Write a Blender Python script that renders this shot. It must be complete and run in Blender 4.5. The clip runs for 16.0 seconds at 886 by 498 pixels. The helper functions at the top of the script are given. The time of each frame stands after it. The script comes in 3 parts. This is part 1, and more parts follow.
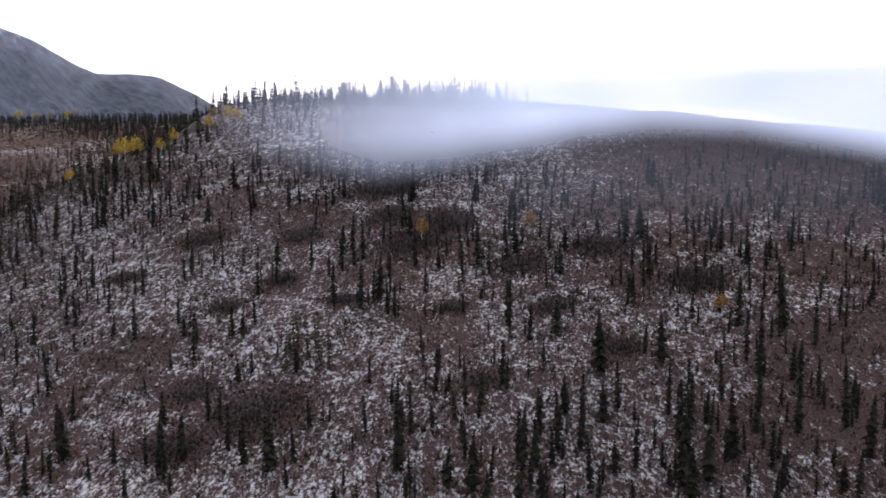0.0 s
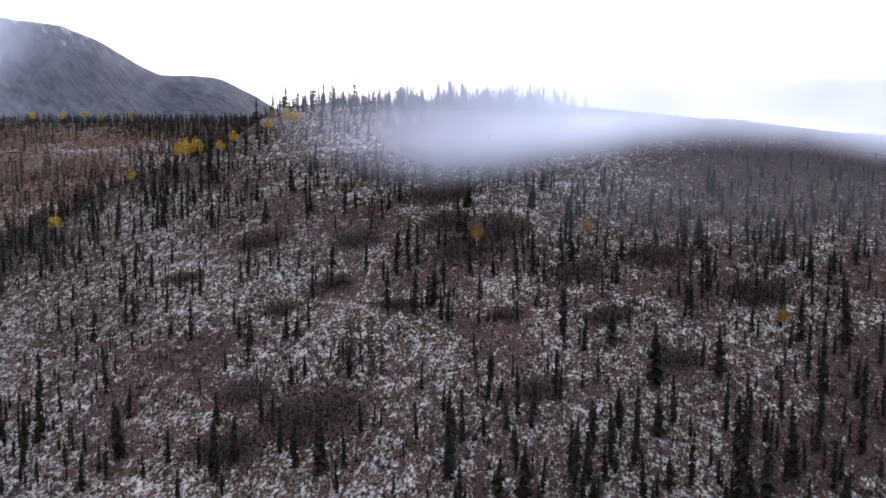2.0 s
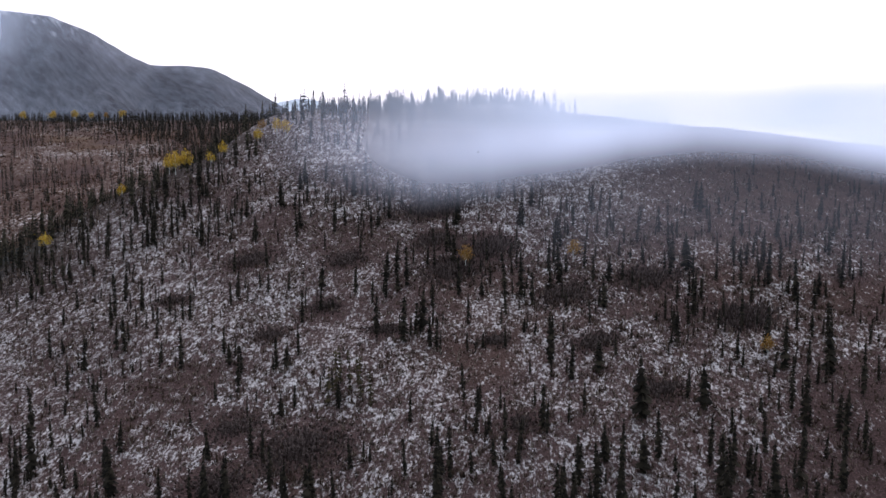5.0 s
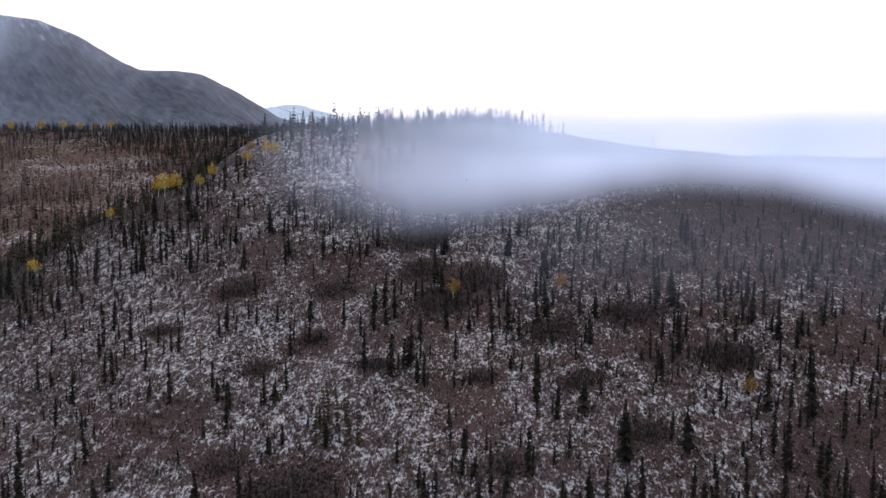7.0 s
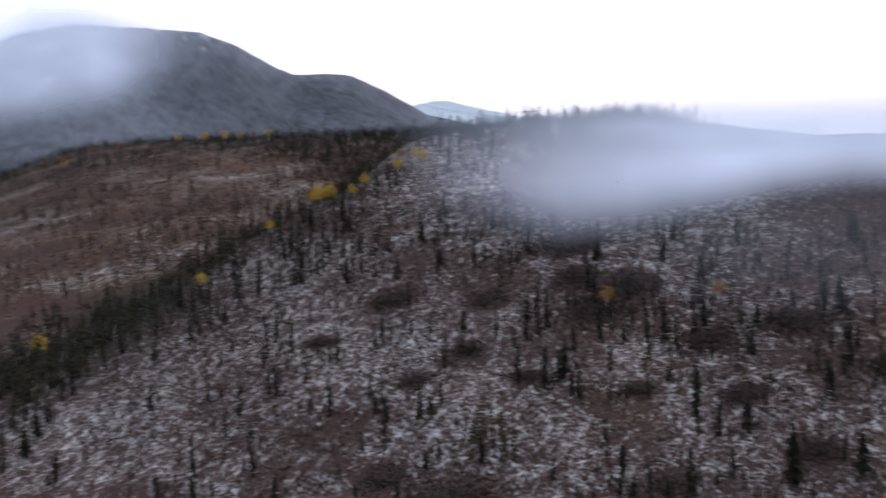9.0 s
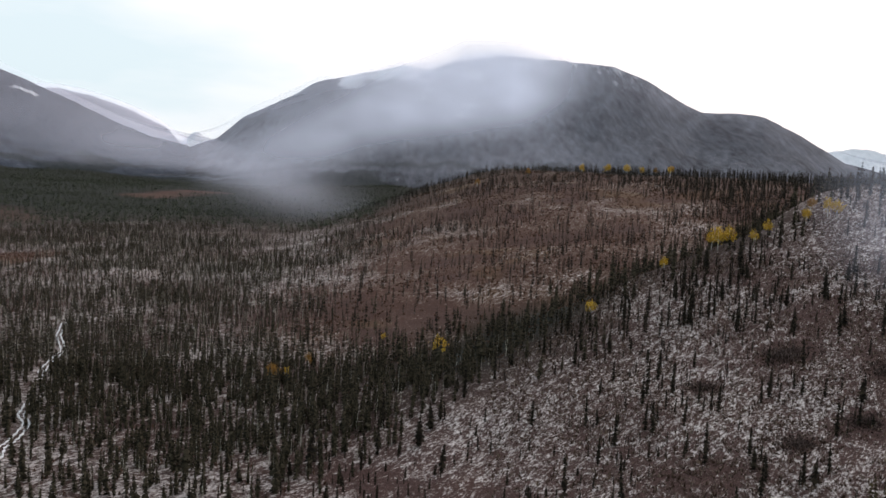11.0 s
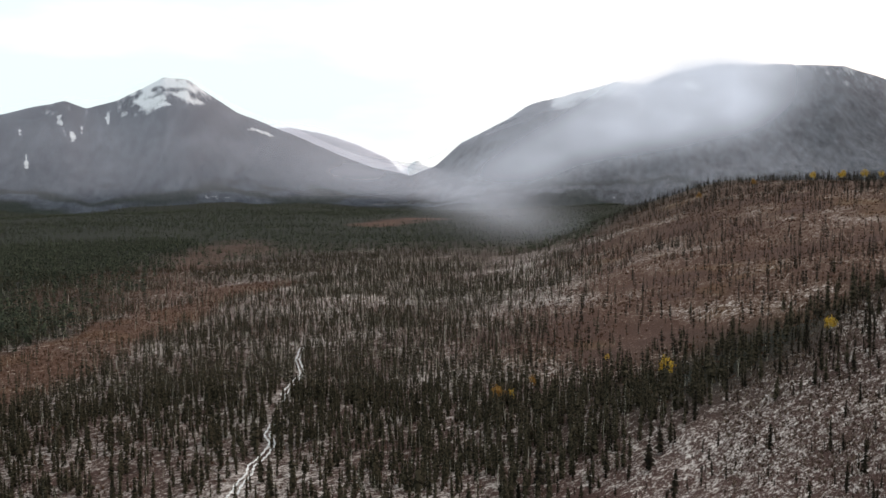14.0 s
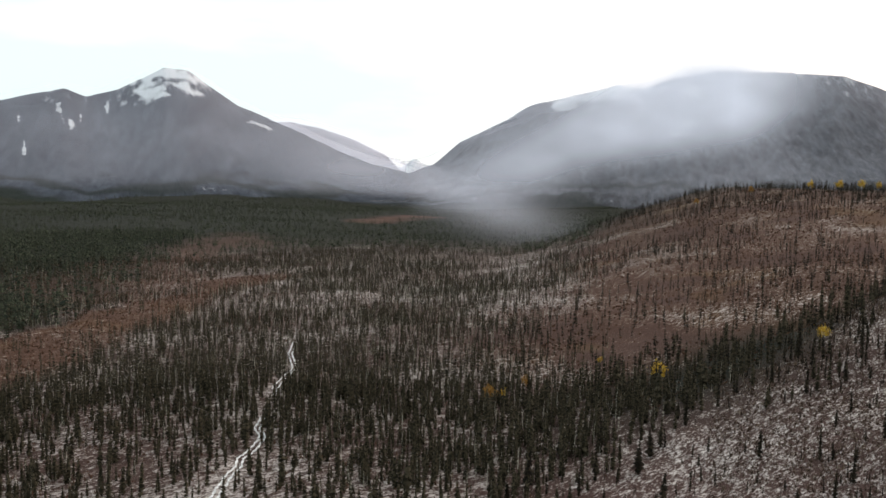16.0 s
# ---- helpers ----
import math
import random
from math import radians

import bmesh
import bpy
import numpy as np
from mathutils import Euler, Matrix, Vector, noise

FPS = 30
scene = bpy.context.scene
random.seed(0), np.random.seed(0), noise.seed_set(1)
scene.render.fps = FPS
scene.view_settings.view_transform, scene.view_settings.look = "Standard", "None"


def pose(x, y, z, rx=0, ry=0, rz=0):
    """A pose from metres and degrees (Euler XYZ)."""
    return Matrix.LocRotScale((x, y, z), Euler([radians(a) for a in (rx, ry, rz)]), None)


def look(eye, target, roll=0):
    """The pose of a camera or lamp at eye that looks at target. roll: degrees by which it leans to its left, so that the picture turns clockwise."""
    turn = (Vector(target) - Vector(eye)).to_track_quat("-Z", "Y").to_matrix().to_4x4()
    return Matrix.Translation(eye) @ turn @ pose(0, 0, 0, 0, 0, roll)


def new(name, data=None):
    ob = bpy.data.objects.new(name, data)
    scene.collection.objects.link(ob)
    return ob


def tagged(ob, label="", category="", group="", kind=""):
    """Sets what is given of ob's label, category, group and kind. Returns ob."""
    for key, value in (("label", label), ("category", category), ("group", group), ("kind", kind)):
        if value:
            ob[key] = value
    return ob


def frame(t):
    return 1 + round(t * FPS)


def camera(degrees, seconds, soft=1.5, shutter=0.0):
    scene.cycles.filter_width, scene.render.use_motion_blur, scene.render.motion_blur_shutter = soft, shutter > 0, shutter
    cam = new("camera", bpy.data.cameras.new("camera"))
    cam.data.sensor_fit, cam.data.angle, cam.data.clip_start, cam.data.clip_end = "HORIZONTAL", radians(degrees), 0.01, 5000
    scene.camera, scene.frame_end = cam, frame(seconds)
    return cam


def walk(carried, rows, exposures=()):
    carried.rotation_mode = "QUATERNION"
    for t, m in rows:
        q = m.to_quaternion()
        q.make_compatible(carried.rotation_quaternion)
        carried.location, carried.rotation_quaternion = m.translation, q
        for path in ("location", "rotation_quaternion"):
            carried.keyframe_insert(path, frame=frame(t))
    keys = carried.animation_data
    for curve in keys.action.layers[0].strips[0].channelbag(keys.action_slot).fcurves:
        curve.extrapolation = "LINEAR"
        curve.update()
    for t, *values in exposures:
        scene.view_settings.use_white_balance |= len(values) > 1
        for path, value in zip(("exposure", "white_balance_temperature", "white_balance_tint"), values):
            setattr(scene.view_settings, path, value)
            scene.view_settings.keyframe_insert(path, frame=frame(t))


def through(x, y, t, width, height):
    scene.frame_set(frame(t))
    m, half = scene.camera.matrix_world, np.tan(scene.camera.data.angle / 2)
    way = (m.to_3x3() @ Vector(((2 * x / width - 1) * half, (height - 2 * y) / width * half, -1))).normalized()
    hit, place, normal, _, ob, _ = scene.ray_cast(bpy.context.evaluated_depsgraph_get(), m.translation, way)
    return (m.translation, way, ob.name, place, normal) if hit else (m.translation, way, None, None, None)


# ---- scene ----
cam = camera(50.0, 16.0, soft=1.5, shutter=0.3)


def view(x, y, z, yaw, pitch, roll):
    """A camera pose: metres; degrees to the left, upwards, and lean to the left."""
    return pose(x, y, z, 90 + pitch, 0, yaw) @ pose(0, 0, 0, 0, 0, roll)


PATH = [
    (0.0, view(0.00, -0.00, 0.00, 0.21, -6.24, -0.12)),
    (0.5, view(0.07, 0.47, 0.22, 2.76, -6.73, -0.36)),
    (1.0, view(0.14, 0.77, 0.26, 3.32, -6.45, -0.10)),
    (1.5, view(0.05, 0.82, 0.23, 3.13, -5.62, 1.22)),
    (2.0, view(-0.09, 0.85, 0.35, 3.51, -6.02, 0.64)),
    (2.5, view(-0.18, 0.64, 0.52, 3.59, -3.23, -1.15)),
    (3.0, view(0.09, 0.75, 1.48, 3.53, -5.43, 2.11)),
    (3.5, view(0.32, 0.92, 2.96, 3.61, -6.32, 0.80)),
    (4.0, view(0.57, 0.93, 4.49, 3.46, -7.10, -0.36)),
    (6.5, view(0.94, 0.13, 11.73, 2.52, -6.34, 1.29)),
    (7.0, view(0.91, -0.05, 13.13, 2.42, -6.49, 0.72)),
    (7.5, view(0.78, -0.27, 14.43, 2.44, -5.75, -0.01)),
    (8.0, view(0.73, -0.44, 15.34, 2.37, -5.50, -0.27)),
    (8.5, view(0.74, -0.17, 15.87, 2.42, -5.90, -0.63)),
    (9.0, view(0.67, 0.96, 16.71, 11.51, -6.90, -1.77)),
    (9.5, view(0.79, 1.77, 17.12, 24.81, -4.93, -1.03)),
    (9.7, view(0.77, 1.70, 17.11, 28.53, -4.92, -0.47)),
    (11.8, view(0.30, -4.60, 16.80, 36.08, -5.15, 2.00)),
    (12.0, view(0.20, -4.80, 16.70, 36.30, -5.52, 0.86)),
    (12.5, view(-0.30, -4.40, 16.60, 38.31, -4.89, 0.63)),
    (13.0, view(0.35, -2.20, 17.10, 44.28, -4.82, 0.38)),
    (13.5, view(0.40, -2.57, 17.15, 47.86, -4.50, -1.10)),
    (14.0, view(0.16, -2.36, 17.16, 47.89, -4.09, -0.30)),
    (14.5, view(0.05, -2.27, 17.16, 47.98, -4.61, -0.31)),
    (15.0, view(0.04, -2.29, 17.19, 48.17, -4.01, -0.34)),
    (15.5, view(0.07, -2.27, 17.15, 48.26, -4.01, 0.30)),
    (16.0, view(0.07, -2.19, 17.02, 47.65, -4.17, 1.36)),
]
walk(cam, PATH, [(0.0, 0.62, 6300, 25), (1.2, 0.62, 6300, 25), (2.0, 0.68, 6300, 25), (2.4, 0.58, 6300, 25), (3.0, 0.24, 6200, 25), (4.0, 0.54, 6300, 25), (6.5, 0.48, 6200, 24), (7.6, 0.36, 6200, 24),
                 (8.5, 0.18, 6200, 22), (9.5, 0.42, 6300, 22), (11.8, 0.32, 7400, 19), (12.5, 0.54, 7500, 18), (16.0, 0.58, 7500, 16)])

# ---- sky and light ----
world = bpy.data.worlds.new("overcast_sky")
scene.world = world
world.use_nodes = True
wn, wl = world.node_tree.nodes, world.node_tree.links
wn.clear()
SUN_EL, SUN_AZ = 24.0, -9.0  # degrees up, degrees to the left of +y
sky = wn.new("ShaderNodeTexSky")
sky.sky_type, sky.sun_disc = "NISHITA", False
sky.sun_elevation, sky.sun_rotation = radians(SUN_EL), radians(-SUN_AZ)
sky.air_density, sky.dust_density = 1.0, 4.0
coord = wn.new("ShaderNodeTexCoord")
cloud = wn.new("ShaderNodeTexNoise")
cloud.inputs["Scale"].default_value, cloud.inputs["Detail"].default_value = 2.2, 5.0
stretch = wn.new("ShaderNodeMapping")
stretch.inputs["Scale"].default_value = (1.0, 1.0, 4.0)
cloud_ramp = wn.new("ShaderNodeValToRGB")
cloud_ramp.color_ramp.elements[0].position, cloud_ramp.color_ramp.elements[0].color = 0.40, (0.585, 0.775, 0.85, 1)
cloud_ramp.color_ramp.elements[1].position, cloud_ramp.color_ramp.elements[1].color = 0.68, (1.02, 1.03, 1.05, 1)
sky_scale = wn.new("ShaderNodeVectorMath")
sky_scale.operation = "SCALE"
sky_scale.inputs["Scale"].default_value = 0.10
blend = wn.new("ShaderNodeMix")
blend.data_type = "RGBA"
blend.inputs["Factor"].default_value = 0.9
back = wn.new("ShaderNodeBackground")
back.inputs["Strength"].default_value = 1.0
wout = wn.new("ShaderNodeOutputWorld")
wl.new(coord.outputs["Generated"], stretch.inputs["Vector"])
wl.new(stretch.outputs["Vector"], cloud.inputs["Vector"])
toward = wn.new("ShaderNodeVectorMath")
toward.operation = "DOT_PRODUCT"
toward.inputs[1].default_value = (-math.sin(radians(SUN_AZ)) * math.cos(radians(SUN_EL)), math.cos(radians(SUN_AZ)) * math.cos(radians(SUN_EL)), math.sin(radians(SUN_EL)))
bright = wn.new("ShaderNodeMapRange")
bright.inputs["From Min"].default_value, bright.inputs["From Max"].default_value = 0.25, 0.92
bright.inputs["To Min"].default_value, bright.inputs["To Max"].default_value = 0.0, 0.38
veil_sum = wn.new("ShaderNodeMath")
veil_sum.operation = "MULTIPLY_ADD"
veil_sum.inputs[1].default_value = 0.7
wl.new(coord.outputs["Generated"], toward.inputs[0])
wl.new(toward.outputs["Value"], bright.inputs["Value"])
wl.new(cloud.outputs["Fac"], veil_sum.inputs[0])
wl.new(bright.outputs["Result"], veil_sum.inputs[2])
wl.new(veil_sum.outputs["Value"], cloud_ramp.inputs["Fac"])
wl.new(sky.outputs["Color"], sky_scale.inputs[0])
wl.new(sky_scale.outputs["Vector"], blend.inputs["A"])
wl.new(cloud_ramp.outputs["Color"], blend.inputs["B"])
wl.new(blend.outputs["Result"], back.inputs["Color"])
wl.new(back.outputs["Background"], wout.inputs["Surface"])

sun = new("sun", bpy.data.lights.new("sun", "SUN"))
sun.data.energy, sun.data.angle, sun.data.color = 0.5, radians(25), (1.0, 0.96, 0.92)
sun.matrix_world = look((0, 0, 300), (300 * math.sin(radians(SUN_AZ)), -300 * math.cos(radians(SUN_AZ)), 300 - 300 * math.tan(radians(SUN_EL))))


# ---- materials ----
def material(name, rough=0.9):
    m = bpy.data.materials.new(name)
    m.use_nodes = True
    b = m.node_tree.nodes["Principled BSDF"]
    b.inputs["Roughness"].default_value = rough
    b.inputs["Specular IOR Level"].default_value = 0.08
    return m, m.node_tree.nodes, m.node_tree.links, b


def ramp(nodes, stops):
    r = nodes.new("ShaderNodeValToRGB")
    els = r.color_ramp.elements
    while len(els) < len(stops):
        els.new(0.5)
    for e, (p, c) in zip(els, stops):
        e.position, e.color = p, (*c, 1)
    return r


def mixed(nodes, links, fac, a, b):
    m = nodes.new("ShaderNodeMix")
    m.data_type = "RGBA"
    for key, v in (("Factor", fac), ("A", a), ("B", b)):
        if isinstance(v, (int, float)):
            m.inputs[key].default_value = v
        elif isinstance(v, tuple):
            m.inputs[key].default_value = (*v, 1)
        else:
            links.new(v, m.inputs[key])
    return m.outputs["Result"]


def calc(nodes, links, op, a, b=0.0, clamp=False):
    m = nodes.new("ShaderNodeMath")
    m.operation, m.use_clamp = op, clamp
    for i, v in enumerate((a, b)):
        if isinstance(v, (int, float)):
            m.inputs[i].default_value = v
        else:
            links.new(v, m.inputs[i])
    return m.outputs[0]


def noise_tex(nodes, links, scale, detail=5.0, rough=0.55, vector=None):
    n = nodes.new("ShaderNodeTexNoise")
    n.inputs["Scale"].default_value, n.inputs["Detail"].default_value, n.inputs["Roughness"].default_value = scale, detail, rough
    if vector is not None:
        links.new(vector, n.inputs["Vector"])
    return n.outputs["Fac"]


def position(nodes):
    return nodes.new("ShaderNodeNewGeometry").outputs["Position"]


def islands(name, stops, rough=0.9, grain=3.0):
    """A vegetation material whose tone differs from plant to plant and along each plant."""
    m, n, l, b = material(name, rough)
    g = n.new("ShaderNodeNewGeometry")
    tone = calc(n, l, "ADD", calc(n, l, "MULTIPLY", g.outputs["Random Per Island"], 0.7), calc(n, l, "MULTIPLY", noise_tex(n, l, grain, 3.0, vector=g.outputs["Position"]), 0.4))
    l.new(tone, (r := ramp(n, stops)).inputs["Fac"])
    l.new(r.outputs["Color"], b.inputs["Base Color"])
    return m


def make_ground_material():
    m, n, l, b = material("snow_dusted_tundra", 0.95)
    p = position(n)
    att = n.new("ShaderNodeAttribute")
    att.attribute_name = "cover"
    sep = n.new("ShaderNodeSeparateColor")
    l.new(att.outputs["Color"], sep.inputs["Color"])
    snow, red, dark = sep.outputs["Red"], sep.outputs["Green"], sep.outputs["Blue"]
    drawn = n.new("ShaderNodeMapping")
    drawn.inputs["Scale"].default_value = (1.0, 0.42, 1.0)
    l.new(p, drawn.inputs["Vector"])
    coarse = noise_tex(n, l, 0.7, 4.0, 0.6, drawn.outputs["Vector"])
    speck = noise_tex(n, l, 2.4, 5.0, 0.7, drawn.outputs["Vector"])
    fine = calc(n, l, "ADD", calc(n, l, "MULTIPLY", coarse, 0.36), calc(n, l, "MULTIPLY", speck, 0.64))
    broad = noise_tex(n, l, 0.035, 4.0, 0.55, p)
    grain = noise_tex(n, l, 4.0, 4.0, 0.6, p)
    heath = ramp(n, [(0.25, (0.020, 0.011, 0.010)), (0.5, (0.066, 0.037, 0.033)), (0.75, (0.155, 0.095, 0.083))])
    l.new(grain, heath.inputs["Fac"])
    rust = ramp(n, [(0.3, (0.028, 0.014, 0.009)), (0.52, (0.085, 0.042, 0.027)), (0.75, (0.18, 0.098, 0.055))])
    l.new(fine, rust.inputs["Fac"])
    dark_ground = ramp(n, [(0.3, (0.009, 0.011, 0.009)), (0.7, (0.030, 0.030, 0.024))])
    l.new(fine, dark_ground.inputs["Fac"])
    soil = mixed(n, l, red, heath.outputs["Color"], rust.outputs["Color"])
    grass = ramp(n, [(0.3, (0.07, 0.036, 0.016)), (0.5, (0.125, 0.066, 0.026)), (0.7, (0.16, 0.115, 0.055))])
    l.new(calc(n, l, "ADD", calc(n, l, "MULTIPLY", broad, 0.6), calc(n, l, "MULTIPLY", fine, 0.4)), grass.inputs["Fac"])
    soil = mixed(n, l, att.outputs["Alpha"], soil, grass.outputs["Color"])
    soil = mixed(n, l, dark, soil, dark_ground.outputs["Color"])
    white = ramp(n, [(0.3, (0.35, 0.31, 0.292)), (0.65, (0.72, 0.635, 0.615))])
    l.new(grain, white.inputs["Fac"])
    level = calc(n, l, "ADD", fine, calc(n, l, "MULTIPLY", calc(n, l, "SUBTRACT", broad, 0.5), 0.10))
    edge = calc(n, l, "SUBTRACT", 0.642, calc(n, l, "MULTIPLY", snow, 0.20))
    mask = calc(n, l, "MULTIPLY", calc(n, l, "SUBTRACT", level, edge), 8.5, clamp=True)
    l.new(mixed(n, l, mask, soil, white.outputs["Color"]), b.inputs["Base Color"])
    bump = n.new("ShaderNodeBump")
    bump.inputs["Strength"].default_value, bump.inputs["Distance"].default_value = 1.0, 0.5
    l.new(fine, bump.inputs["Height"])
    l.new(bump.outputs["Normal"], b.inputs["Normal"])
    return m


def make_mountain_material(name, snowline, rock, scree, streaks=0.07, heading=35):
    """Grey tundra and scree below, snow above snowline metres and in the gullies."""
    m, n, l, b = material(name, 0.95)
    p = position(n)
    sep = n.new("ShaderNodeSeparateXYZ")
    l.new(p, sep.inputs[0])
    c, t = math.cos(radians(heading)), math.sin(radians(heading))
    along = calc(n, l, "ADD", calc(n, l, "MULTIPLY", sep.outputs["X"], c), calc(n, l, "MULTIPLY", sep.outputs["Y"], t))
    up = calc(n, l, "SUBTRACT", calc(n, l, "MULTIPLY", sep.outputs["Y"], 0.28 * c), calc(n, l, "MULTIPLY", sep.outputs["X"], 0.28 * t))
    fall = n.new("ShaderNodeCombineXYZ")
    l.new(calc(n, l, "ADD", along, calc(n, l, "MULTIPLY", up, 0.25)), fall.inputs[0])
    l.new(up, fall.inputs[1])
    p = fall.outputs[0]
    broad = noise_tex(n, l, 0.008, 6.0, 0.6, p)
    fine = noise_tex(n, l, 0.05, 6.0, 0.65, p)
    ground = ramp(n, [(0.32, rock), (0.68, scree)])
    att = n.new("ShaderNodeAttribute")
    att.attribute_name = "cover"
    chan = n.new("ShaderNodeSeparateColor")
    l.new(att.outputs["Color"], chan.inputs["Color"])
    crag = noise_tex(n, l, 0.04, 8.0, 0.75, p)
    tone = calc(n, l, "ADD", calc(n, l, "MULTIPLY", broad, 0.34), calc(n, l, "MULTIPLY", fine, 0.26))
    tone = calc(n, l, "ADD", tone, calc(n, l, "MULTIPLY", calc(n, l, "SUBTRACT", crag, 0.28), 0.55))
    l.new(calc(n, l, "ADD", tone, calc(n, l, "MULTIPLY", chan.outputs["Green"], streaks)), ground.inputs["Fac"])
    wood = mixed(n, l, chan.outputs["Blue"], ground.outputs["Color"], (0.016, 0.021, 0.019))
    high = calc(n, l, "DIVIDE", calc(n, l, "SUBTRACT", sep.outputs["Z"], snowline), 130.0)
    high = calc(n, l, "MAXIMUM", high, -1.0)
    level = calc(n, l, "ADD", high, calc(n, l, "MULTIPLY", calc(n, l, "SUBTRACT", calc(n, l, "MULTIPLY", calc(n, l, "ADD", fine, crag), 0.5), 0.5), 5.0))
    level = calc(n, l, "ADD", level, calc(n, l, "MULTIPLY", chan.outputs["Red"], 1.6))
    mask = calc(n, l, "MULTIPLY", level, 0.6, clamp=True)
    l.new(mixed(n, l, mask, wood, (0.60, 0.62, 0.66)), b.inputs["Base Color"])
    bump = n.new("ShaderNodeBump")
    bump.inputs["Strength"].default_value, bump.inputs["Distance"].default_value = 0.8, 8.0
    l.new(fine, bump.inputs["Height"])
    l.new(bump.outputs["Normal"], b.inputs["Normal"])
    return m


GROUND = make_ground_material()
SPRUCE = islands("black_spruce_needles", [(0.1, (0.005, 0.004, 0.003)), (0.5, (0.0125, 0.0095, 0.0065)), (0.95, (0.040, 0.030, 0.020))])
LARCH = islands("olive_larch_needles", [(0.1, (0.016, 0.011, 0.006)), (0.5, (0.034, 0.025, 0.013)), (0.95, (0.075, 0.054, 0.028))])
VALLEY = islands("olive_black_spruce_needles", [(0.1, (0.008, 0.0065, 0.004)), (0.5, (0.024, 0.0195, 0.012)), (0.95, (0.080, 0.064, 0.042))])
FIR = islands("green_spruce_needles", [(0.1, (0.011, 0.015, 0.011)), (0.5, (0.028, 0.032, 0.022)), (0.95, (0.070, 0.078, 0.050))])
BARK = islands("grey_spruce_bark", [(0.1, (0.03, 0.026, 0.024)), (0.9, (0.09, 0.08, 0.072))])
GOLD = islands("golden_autumn_leaves", [(0.1, (0.30, 0.16, 0.02)), (0.5, (0.50, 0.29, 0.03)), (0.95, (0.62, 0.43, 0.07))])
RUSSET = islands("russet_autumn_leaves", [(0.1, (0.14, 0.065, 0.02)), (0.5, (0.27, 0.13, 0.035)), (0.95, (0.38, 0.21, 0.055))])
SNAG = islands("weathered_dead_wood", [(0.1, (0.13, 0.12, 0.10)), (0.5, (0.25, 0.225, 0.185)), (0.95, (0.48, 0.445, 0.39))])
WILLOW = islands("bare_willow_twigs", [(0.1, (0.018, 0.011, 0.010)), (0.5, (0.050, 0.032, 0.028)), (0.95, (0.12, 0.085, 0.075))])
BIRCH = islands("pale_birch_bark", [(0.1, (0.30, 0.28, 0.25)), (0.9, (0.60, 0.58, 0.54))])
TWIG = islands("bare_shrub_twigs", [(0.1, (0.016, 0.009, 0.007)), (0.45, (0.050, 0.028, 0.020)), (0.75, (0.122, 0.080, 0.060)), (0.98, (0.30, 0.25, 0.21))])
RUST_TWIG = islands("rusty_dwarf_birch", [(0.1, (0.030, 0.015, 0.011)), (0.5, (0.078, 0.039, 0.028)), (0.95, (0.15, 0.084, 0.052))])


# ---- the lie of the land ----
def value_noise(x, y, size, seed=0):
    """Smooth random field from -1 to 1 with features of about that size in metres."""
    x, y = np.asarray(x, float) / size, np.asarray(y, float) / size
    i, j = np.floor(x).astype(np.int64), np.floor(y).astype(np.int64)
    u, v = x - i, y - j
    u, v = u * u * (3 - 2 * u), v * v * (3 - 2 * v)

    def at(a, b):
        h = (a * 374761393 + b * 668265263 + seed * 2147483647) & 0xFFFFFFFF
        h = ((h ^ (h >> 13)) * 1274126177) & 0xFFFFFFFF
        return ((h ^ (h >> 16)) & 0xFFFF) / 32767.5 - 1.0

    return (at(i, j) * (1 - u) + at(i + 1, j) * u) * (1 - v) + (at(i, j + 1) * (1 - u) + at(i + 1, j + 1) * u) * v


def fbm(x, y, size, octaves=4, seed=0):
    return sum(value_noise(x, y, size / 2 ** k, seed + k) / 2 ** k for k in range(octaves))


def smooth(a, lo, hi):
    t = np.clip((np.asarray(a, float) - lo) / (hi - lo), 0, 1)
    return t * t * (3 - 2 * t)


def soft_max(a, b, k):
    return 0.5 * (a + b + np.sqrt((a - b) ** 2 + k * k))


def soft_min(a, b, k):
    return -soft_max(-a, -b, k)


FLOOR = -42.0


def gully_x(y):
    """The wooded gully between the snowy hillside and the rusty spur."""
    return np.interp(y, [0, 125, 259, 303, 425, 600], [-125, -123, -125, -103, -88, -80])


def land(x, y):
    x, y = np.asarray(x, float), np.asarray(y, float)
    floor = FLOOR + 2.0 * fbm(x, y, 160, 3, 5)
    hill = -40 + 0.283 * (y - 121) + 0.09 * x
    crest = np.interp(x, [-400, -90, -39, 0, 26, 51, 85, 117, 166, 260, 400], [17, 17.5, 18.5, 20.5, 17.0, 13.5, 10.0, 5.0, -4.0, -14, -24]) + 0.008 * (y - 400)
    hill = soft_min(hill, crest, 6) - 0.16 * np.maximum(y - 680, 0)
    spur = -17 + 0.122 * (y - 345)
    spur = soft_min(spur, 17.5 + 0 * y, 6) - 0.16 * np.maximum(y - 720, 0)
    lateral = (x + 215) * -0.81 + (y - 160) * -0.59
    keep = 1 - smooth(lateral, -170, 45)
    spur = floor + np.maximum(spur - floor, 0) * keep
    east = smooth(x - gully_x(y), -30, 22)
    z = spur * (1 - east) + soft_max(hill, floor - 4, 6) * east
    z = z - 1.5 * np.exp(-((x - gully_x(y)) / 14) ** 2) * smooth(y, 150, 260)
    z = z + 1.2 * fbm(x, y, 45, 3, 9) + 0.35 * fbm(x, y, 7, 2, 3)
    away = smooth(np.hypot(x, y), 1200, 2600)
    return z * (1 - away) + (FLOOR + 13 * fbm(x, y, 380, 3, 7)) * away


